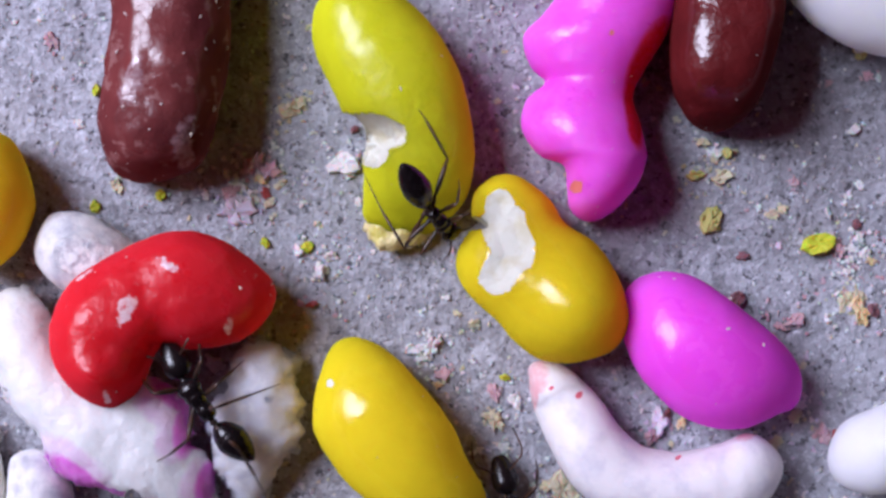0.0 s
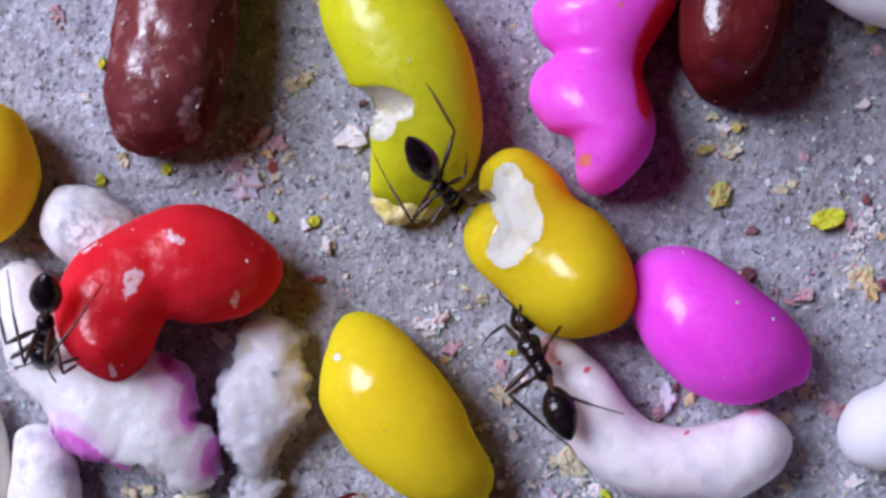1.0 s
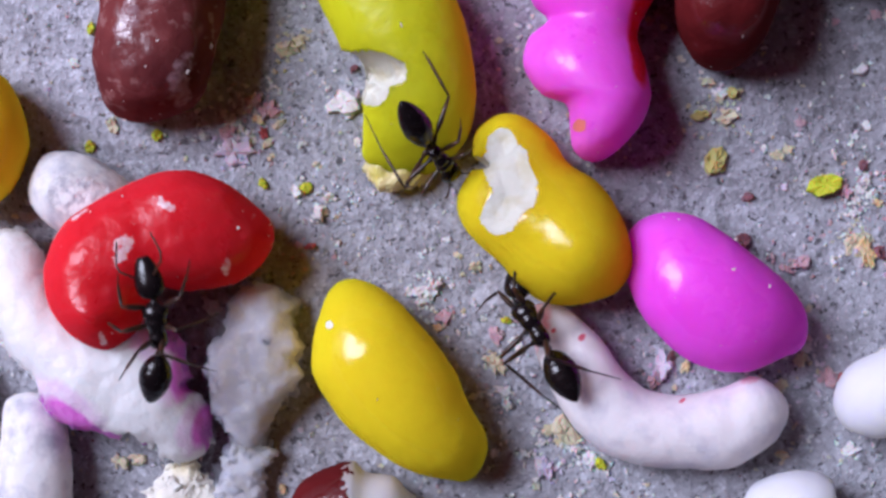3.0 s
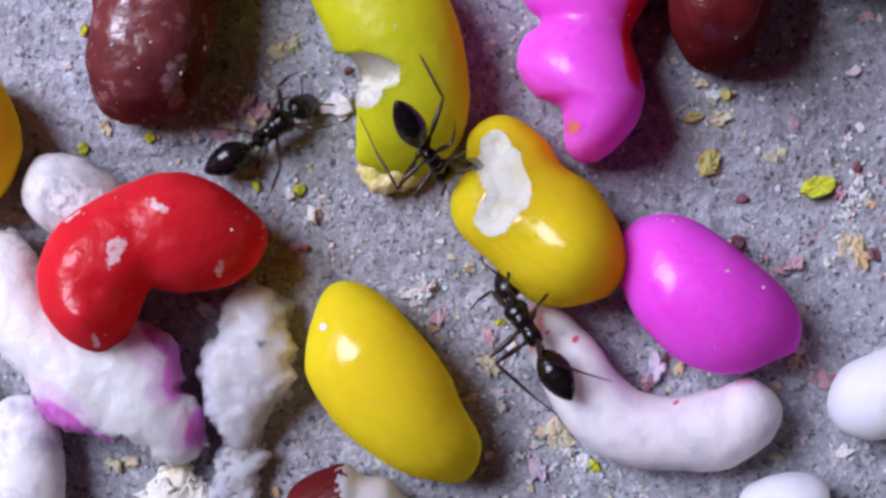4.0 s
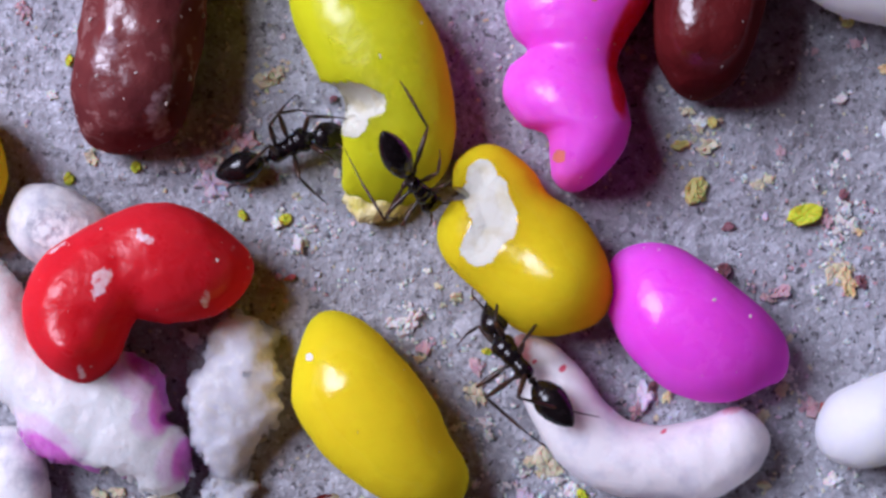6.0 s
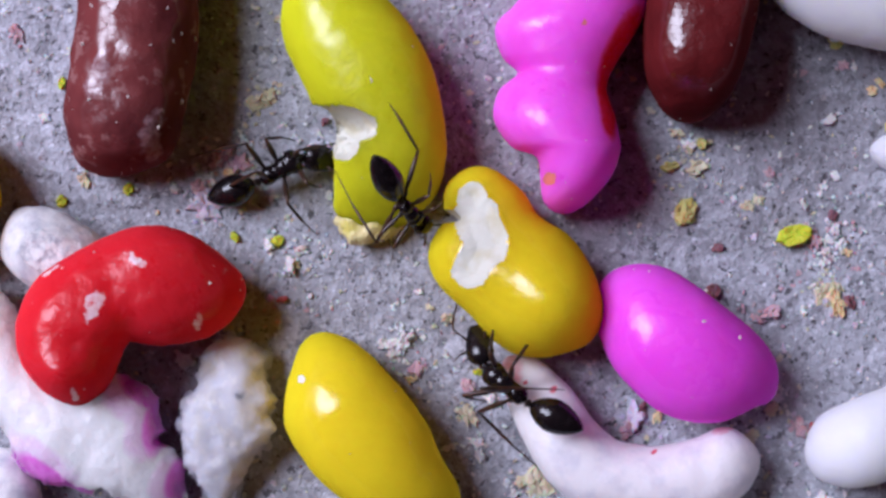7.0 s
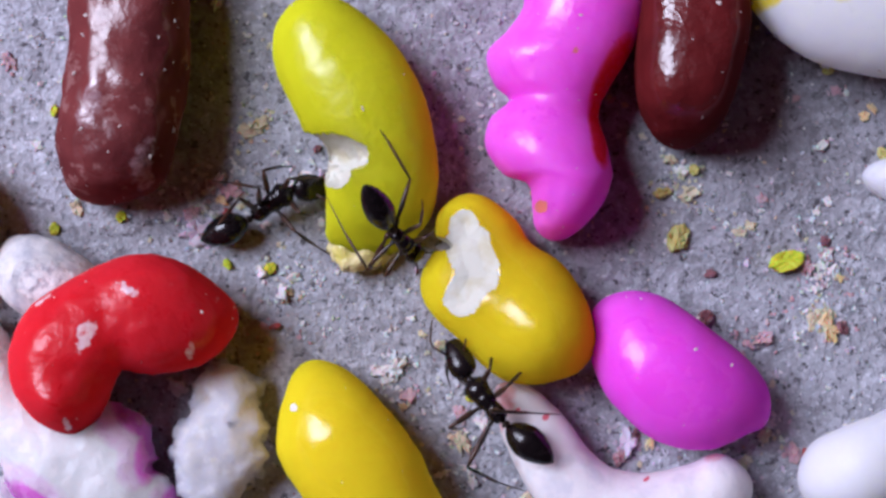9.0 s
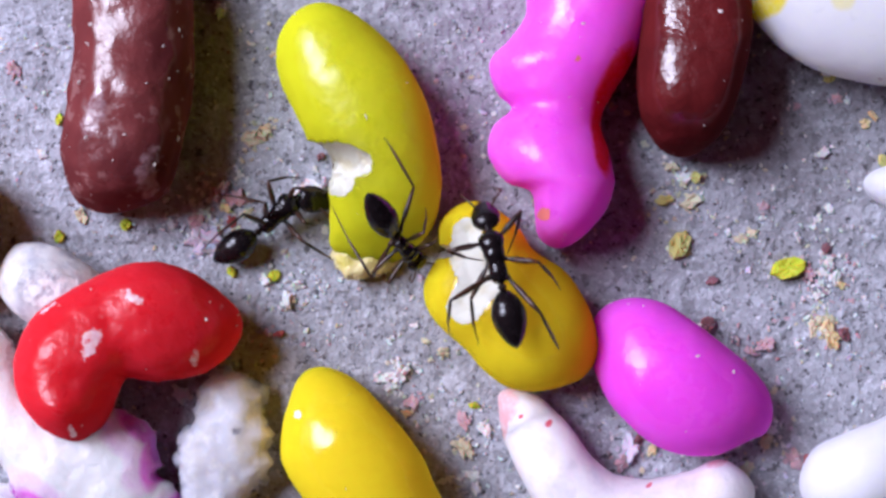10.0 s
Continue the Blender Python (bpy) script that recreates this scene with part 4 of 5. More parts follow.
def move_ant(ant, rows, stances, gait=(), sway=0.0):
    """Keys an ant and its limbs. rows: (t, x, y, z, heading, pitch, abdomen's turn, head's turn, head's nod). stances: (t, {leg: knee and foot in the world}).
    gait: stretches (from, to) in which it walks. sway: degrees by which head and feelers move as it feeds."""
    root, moving = ant
    rows = [tuple(r) + (0,) * (9 - len(r)) for r in rows]
    walk(root, [(r[0], ant_pose(r)) for r in rows])
    walk(moving["abdomen"], [(r[0], pose(moving["abdomen"].location.x, 0, 0, 0, r[5] * 0.0, r[6])) for r in rows])
    times = sorted({0.0, 10.0, *[r[0] for r in rows], *[s[0] for s in stances], *[round(a + 0.1 * k, 2) for a, b in gait for k in range(int((b - a) * 10 + 0.5) + 1)]})
    steps = sorted({*times, *[round(0.25 * k, 2) for k in range(41)]})
    walk(moving["head"], [(t, pose(moving["head"].location.x, 0, 0, 0, 8 + between(rows, t)[8] + sway * 0.6 * math.sin(5.3 * t), between(rows, t)[7] + sway * math.sin(3.7 * t))) for t in steps])
    for side, s in (("l", 1), ("r", -1)):
        walk(moving["antenna_" + side], [(t, pose(0.82 * MM, 0.16 * s * MM, 0.12 * MM, 0, 6 * math.sin(4.1 * t + s), (14 * math.sin(5.9 * t + 2 * s)) * (0.4 + 0.04 * sway))) for t in steps])
    local = []
    for t, legs in stances:
        at = ant_pose(between(rows, t))
        inverse, solved = at.inverted(), {}
        for k, (knee, foot) in legs.items():
            hip = at @ (Vector(HIPS[k]) * root.scale[0] * MM) / MM
            foot = Vector(foot)
            knee = knee_over(hip, Vector(knee), foot, UPPER[k[0]] * root.scale[0], LOWER[k[0]] * root.scale[0])
            solved[k] = tuple(inverse @ (p * MM) / MM / root.scale[0] for p in (knee, foot))
        local.append((t, solved))
    for key in HIPS:
        free = (Vector((*STAND[key], -1.0)), Vector((-0.3 if key[0] == "h" else 0.1, 0.5 if key[1] == "l" else -0.5, 1.0)))
        marks = []
        for t, legs in local:
            if key in legs:
                knee, foot = legs[key]
                hip = Vector(HIPS[key])
                out = knee - (hip + foot) / 2
                marks.append((t, foot, out.normalized()))
            else:
                marks.append((t, free[0], free[1]))
        if not marks:
            marks = [(0.0, *free)]
        thigh_rows, shin_rows = [], []
        for t in times:
            k = max([i for i, m in enumerate(marks) if m[0] <= t + 1e-6], default=0)
            n = min(k + 1, len(marks) - 1)
            u = 0.0 if n == k else min(1.0, max(0.0, (t - marks[k][0]) / (marks[n][0] - marks[k][0])))
            foot, hint = marks[k][1].lerp(marks[n][1], u), marks[k][2].lerp(marks[n][2], u)
            walking = max([0.0] + [min(1.0, 4 * (t - a + 0.05), 4 * (b + 0.05 - t)) for a, b in gait if a - 1e-6 <= t <= b + 1e-6])
            if walking:
                foot, hint = foot.lerp(free[0], walking), hint.lerp(free[1], walking)
                phase = 0 if key in ("fl", "mr", "hl") else math.pi
                foot = foot + Vector((0.55 * math.sin(23 * t + phase), 0, 0.25 * max(0.0, math.cos(23 * t + phase)))) * walking
            thigh, shin = leg_poses(key, foot, hint)
            thigh_rows.append((t, thigh))
            shin_rows.append((t, shin))
        walk(moving[key], thigh_rows)
        walk(moving["shin_" + key], shin_rows)


ant_at_bite = build_ant("black ant feeding between a lime and a yellow candy", 0.95, 0.9, 1.15, 0.72, 1.22)
ant_wandering = build_ant("black ant running over the red candy, then feeding", 1.06, 1.0, 1.38, 1.02, 0.93)
ant_at_worm = build_ant("black ant feeding beside the yellow bitten candy", 1.1, 1.12, 1.28, 1.02, 0.97)
ant_passing = build_ant("black ant passing beside the large white candy", 1.1)

# ------------------------------------------------------------ crumbs
def crumb_look(name, a, b, varied=0.75):
    def build(tree, s):
        colour = mixed(tree, noise_at(tree, 1800, 4).outputs[0], a, b)
        island = tree.nodes.new("ShaderNodeNewGeometry").outputs["Random Per Island"]
        pale = ramp(tree, island, [(0.5, (0, 0, 0)), (1.0, (varied,) * 3)]).outputs[0]
        tree.links.new(mixed(tree, pale, colour, tuple(0.5 * v + 0.36 for v in a)), s.inputs["Base Color"])
        s.inputs["Roughness"].default_value = 0.65
        s.inputs["Subsurface Weight"].default_value = 0.5
        s.inputs["Subsurface Scale"].default_value = 0.3 * MM
        bumped(tree, s, (noise_at(tree, 3500, 4).outputs[0], 0.6, 0.15))
    return material(name, build)


CRUMB = {"stone": crumb_look("stone_grain", (0.42, 0.4, 0.42), (0.3, 0.28, 0.29)), "lime": crumb_look("lime_crumb", (0.62, 0.65, 0.01), (0.50, 0.52, 0.01), 0.15), "olive": crumb_look("olive_crumb", (0.60, 0.53, 0.10), (0.62, 0.56, 0.26), 0.2),
         "cream": crumb_look("cream_crumb", (0.66, 0.60, 0.44), (0.60, 0.50, 0.30)), "white": crumb_look("white_crumb", (0.82, 0.785, 0.775), (0.64, 0.585, 0.58)),
         "red": crumb_look("red_crumb", (0.45, 0.03, 0.03), (0.3, 0.05, 0.05)), "pink": crumb_look("pink_crumb", (0.60, 0.38, 0.42), (0.5, 0.30, 0.34)),
         "lilac": crumb_look("lilac_crumb", (0.66, 0.55, 0.68), (0.60, 0.50, 0.60)), "maroon": crumb_look("maroon_crumb", (0.16, 0.04, 0.06), (0.25, 0.08, 0.1)),
         "orange": crumb_look("orange_crumb", (0.74, 0.42, 0.03), (0.80, 0.74, 0.62))}
SAID = {"lime": "lime-green chip of candy coating", "olive": "yellow-olive flake of candy coating", "cream": "cream-coloured candy crumb", "white": "white flake of sugar crumb", "red": "small red candy crumb",
        "pink": "pale pink candy crumb", "lilac": "pale lilac sugar flake", "maroon": "dark maroon candy crumb", "orange": "orange and cream candy crumb"}


def crumbs(places):
    """Each crumb is a chip with smaller bits grown onto it."""
    rng = random.Random(5)
    for (x, y), look_name, size in places:
        verts, faces = [], []
        hard = look_name in ("lime", "olive", "red", "maroon")       # chips of coating: thick and whole; the rest is flaky
        for k in range(rng.randint(1, 2) if hard else 1 + int(1 + size * 6)):
            d, a = (0, 0) if k == 0 else (size * rng.uniform(0.5, 1.0), rng.uniform(0, 6.28))
            bit = size * (1.12 if k == 0 else rng.uniform(0.16, 0.38))
            v, f = chip(rng, bit, min(0.42, bit * rng.uniform(0.6, 0.8)), 0.05) if hard else chip(rng, bit * 1.1, min(0.3, bit * rng.uniform(0.35, 0.6)))
            faces += [tuple(n + len(verts) for n in q) for q in f]
            verts += [((p[0] + d * math.cos(a)) * MM, (p[1] + d * 0.8 * math.sin(a)) * MM, (p[2] + rng.uniform(0, 0.06)) * MM) for p in v]
        ob = mesh_object("crumb", verts, faces, CRUMB[look_name], smooth=False)
        ob.location, ob.rotation_euler.z = (x * MM, y * MM, 0.0), rng.uniform(0, 6.28)
        tagged(ob, SAID[look_name] + " on the concrete", "crumb", "crumbs on the concrete")


DUST = {}


def places(spots, look_name, size):
    if look_name in ("white", "cream", "pink", "lilac"):
        DUST.setdefault(look_name, []).extend((x, y, size) for x, y in spots)
    return [(xy, look_name, size) for xy in spots]


def drift(spots, look_name, size):
    """Fine sugar dust blown together, with no larger crumb in it."""
    DUST.setdefault(look_name, []).extend((x, y, size * k) for x, y in spots for k in (0.5, 0.8, 1.1))


drift([(-12.45, 7.93), (-11.63, 7.66), (-11.22, 6.71), (-13.53, 6.39), (-12.85, 7.12), (-9.18, 2.92), (-8.37, 3.19), (-7.02, 2.65), (-4.46, -1.25), (-3.92, -0.85), (16.13, 3.70), (16.66, 3.16), (16.80, 4.10), (15.99, 2.76), (12.56, 5.45), (9.50, 8.01), (16.51, 1.03), (-3.25, -2.45)], "white", 0.8)
drift([(1.44, -8.21), (2.89, -8.61), (3.68, -9.06), (1.70, -9.22), (3.16, -7.82), (-0.54, -4.51), (-0.81, -5.83), (-0.00, -3.45), (15.80, -8.49), (-14.40, 6.73), (-13.06, 6.73), (13.47, -4.01)], "white", 0.8)
drift([(16.00, 3.43), (16.93, 3.83), (15.73, 2.50), (17.04, 0.76), (13.05, 0.09), (-9.98, 0.98), (6.18, 13.15)], "pink", 0.8)
drift([(-10.69, 10.23), (-11.90, 6.84), (9.77, 7.47), (8.96, 7.07), (15.98, 1.16), (-3.65, -2.59)], "cream", 0.7)
drift([(6.87, -4.79), (12.41, -5.59), (14.78, -5.33), (-12.52, 5.92), (-13.32, 5.39), (2.10, -7.82)], "lilac", 0.7)
crumbs(places([(-12.31, 7.85), (-11.6, 7.5), (-13.47, 6.50)], "pink", 0.5) + places([(-11.63, 5.90), (-11.03, 6.82)], "cream", 0.3) + places([(0.21, -3.58), (-0.49, -5.70)], "white", 0.42) + places([(10.03, 7.06)], "cream", 0.5) + places([(12.42, 5.31), (-12.14, -0.31)], "cream", 0.35) + places([(12.96, 5.58), (-8.91, 2.65)], "cream", 0.25) + places([(15.85, 1.16)], "cream", 0.45) + places([(16.38, 1.43)], "cream", 0.4)
       + places([(-10.61, 10.37)], "cream", 0.55) + places([(-10.15, 10.77)], "cream", 0.3) + places([(9.69, 8.01)], "cream", 0.28) + places([(9.17, 8.80)], "cream", 0.36) + places([(10.30, 8.27)], "olive", 0.27)
       + places([(8.78, 7.20)], "olive", 0.42) + places([(9.49, 5.05)], "olive", 0.66) + places([(14.60, 3.92)], "lime", 0.78) + places([(-11.81, 4.00)], "lime", 0.28) + places([(-9.78, 3.79)], "lime", 0.3)
       + places([(16.32, 9.35), (16.80, 3.43)], "white", 0.4) + places([(16.27, 3.70)], "white", 0.35) + places([(16.54, 4.23), (15.99, 2.63), (-10.26, 3.60), (-12.72, 7.52), (-12.98, 6.71), (-4.32, -1.52)], "white", 0.3) + places([(15.09, 5.44)], "white", 0.25) + places([(-7.98, 7.84)], "white", 0.72)
       + places([(-8.64, 3.33)], "white", 0.33) + places([(-9.18, 2.65)], "white", 0.42) + places([(-4.59, -1.11)], "white", 0.5) + places([(-3.78, -0.98)], "white", 0.45) + places([(-4.19, 0.76)], "white", 0.15)
       + places([(-10.00, 5.89), (-9.87, 6.97)], "white", 0.2) + places([(11.76, 5.58)], "white", 0.16) + places([(9.72, 8.24)], "white", 0.36) + places([(13.47, 6.92), (-10.12, 1.04), (9.15, 7.31)], "pink", 0.22) + places([(15.60, 3.70)], "pink", 0.38)
       + places([(13.45, 0.23)], "pink", 0.45) + places([(12.79, 0.01)], "pink", 0.3) + places([(-3.25, -2.32)], "pink", 0.35) + places([(16.41, 4.85)], "maroon", 0.26) + places([(17.17, 0.76)], "maroon", 0.35)
       + places([(11.00, 3.36)], "maroon", 0.28) + places([(10.80, 1.43)], "maroon", 0.3) + places([(-7.52, 9.46)], "maroon", 0.22) + places([(-11.82, 6.38)], "red", 0.3) + places([(-9.58, 1.03)], "red", 0.28)
       + places([(16.56, 0.84)], "orange", 0.65) + places([(17.06, 3.11)], "orange", 0.27) + places([(-12.04, 7.03)], "orange", 0.3) + places([(-3.51, -2.78)], "orange", 0.25) + places([(-13.2, 5.5)], "lilac", 0.85)
       + places([(-7.30, 8.19)], "lilac", 0.2) + places([(-20.05, 11.41), (-20.04, 5.77)], "lime", 0.3) + places([(-16.87, 6.29)], "lime", 0.28) + places([(4.13, -9.17)], "lime", 0.33) + places([(-0.32, -2.44)], "lime", 0.25)
       + places([(-18.97, 6.81), (1.70, -7.58)], "cream", 0.42) + places([(2.50, -7.74)], "cream", 0.75) + places([(-0.80, -4.51)], "cream", 0.55) + places([(13.47, -4.27)], "cream", 0.4) + places([(12.54, -5.46)], "cream", 0.3)
       + places([(12.65, -8.75)], "cream", 0.34) + places([(1.30, -8.21)], "white", 0.26) + places([(3.02, -8.53), (-0.28, -6.36), (-13.32, 6.86)], "white", 0.3) + places([(3.63, -8.95)], "white", 0.45) + places([(15.80, -8.49)], "white", 0.4)
       + places([(13.74, -3.74)], "white", 0.28) + places([(0.64, -8.74), (-14.67, 6.33)], "white", 0.25) + places([(1.56, -9.32)], "lilac", 0.5) + places([(7.01, -4.52)], "lilac", 0.66) + places([(-22.22, 13.77), (6.74, -5.21)], "pink", 0.4)
       + places([(14.78, -5.20)], "pink", 0.5) + places([(-0.80, -3.18)], "pink", 0.45) + places([(8.06, -4.55)], "orange", 0.33) + places([(7.41, -4.20)], "maroon", 0.35) + places([(10.74, 1.29)], "maroon", 0.42)
       + places([(15.36, -5.12)], "red", 0.27) + places([(-17.71, -9.01), (-18.52, -9.14)], "cream", 0.42) + places([(-24.77, -5.29), (-23.98, -3.41), (-14.27, -1.76)], "white", 0.45) + places([(-1.77, -5.98)], "white", 0.3) + places([(-10.85, -10.43), (-9.37, -10.02)], "orange", 0.3)
       + places([(-18.97, 16.73), (19.16, 8.96)], "olive", 0.3) + places([(16.64, 13.03)], "olive", 0.35) + places([(18.34, 10.72), (18.74, 11.12)], "orange", 0.25) + places([(-14.26, 16.59), (-12.30, 16.51)], "white", 0.4) + places([(17.55, 11.80)], "white", 0.2)
       + places([(17.02, 11.94), (-22.25, 13.77)], "pink", 0.28) + places([(13.47, 6.88)], "pink", 0.25) + places([(15.14, 11.56)], "pink", 0.22) + places([(-1.75, 0.13)], "cream", 0.3))


def grit():
    """Countless grains of sugar, sand and crumb on the concrete, as one object for each colour."""
    rng = random.Random(11)
    for name, look_name, count, low, high in (("pale_grit", "stone", 6500, 0.04, 0.17), ("white_grit", "white", 1600, 0.05, 0.2), ("sugar_flakes", "white", 520, 0.12, 0.34), ("beige_flakes", "cream", 200, 0.1, 0.3), ("lilac_flakes", "lilac", 160, 0.1, 0.28), ("cream_grit", "cream", 700, 0.05, 0.15), ("pink_grit", "pink", 240, 0.05, 0.13), ("dark_grit", "maroon", 500, 0.04, 0.1)):
        verts, faces = [], []
        for k in range(count):
            x, y = rng.uniform(-25, 25), rng.uniform(-16, 16)
            thick = wobble((x, y, 0), 0.16, 4.0 + len(name)) + 0.5 * wobble((x, y, 0), 0.6, 2.0)
            if thick < rng.uniform(-0.5, 0.5):
                continue
            size = low + (high - low) * rng.random() ** 2.5
            v, f = (chip if size > 0.13 else flake)(rng, size, size * rng.uniform(0.25, 0.55))
            z = 0.10 * noise.noise(Vector((x, y, 0)) * 0.35) + 0.07 * noise.noise(Vector((x, y, 0)) * 1.3)
            faces += [tuple(i + len(verts) for i in q) for q in f]
            verts += [((p[0] + x) * MM, (p[1] + y) * MM, (p[2] + z) * MM) for p in v]
        tagged(mesh_object(name, verts, faces, CRUMB[look_name], smooth=False), "fine scattered grit and sugar grains on concrete", "grit", kind="stuff")


grit()


def crumb_dust():
    """Tiny broken bits round the larger crumbs, one object for each colour."""
    rng = random.Random(23)
    for look_name, spots in DUST.items():
        verts, faces = [], []
        for x, y, size in spots:
            for _ in range(rng.randint(1, 5)):
                d, a = size * rng.uniform(0.7, 2.6), rng.uniform(0, 6.28)
                v, f = chip(rng, rng.uniform(0.06, 0.15) + 0.12 * size * rng.random(), rng.uniform(0.04, 0.1))
                faces += [tuple(i + len(verts) for i in q) for q in f]
                verts += [((p[0] + x + d * math.cos(a)) * MM, (p[1] + y + d * math.sin(a)) * MM, (p[2] + 0.01) * MM) for p in v]
        tagged(mesh_object("crumb_dust", verts, faces, CRUMB[look_name], smooth=False), "tiny broken bits of candy on concrete", "crumbs", kind="stuff")


crumb_dust()


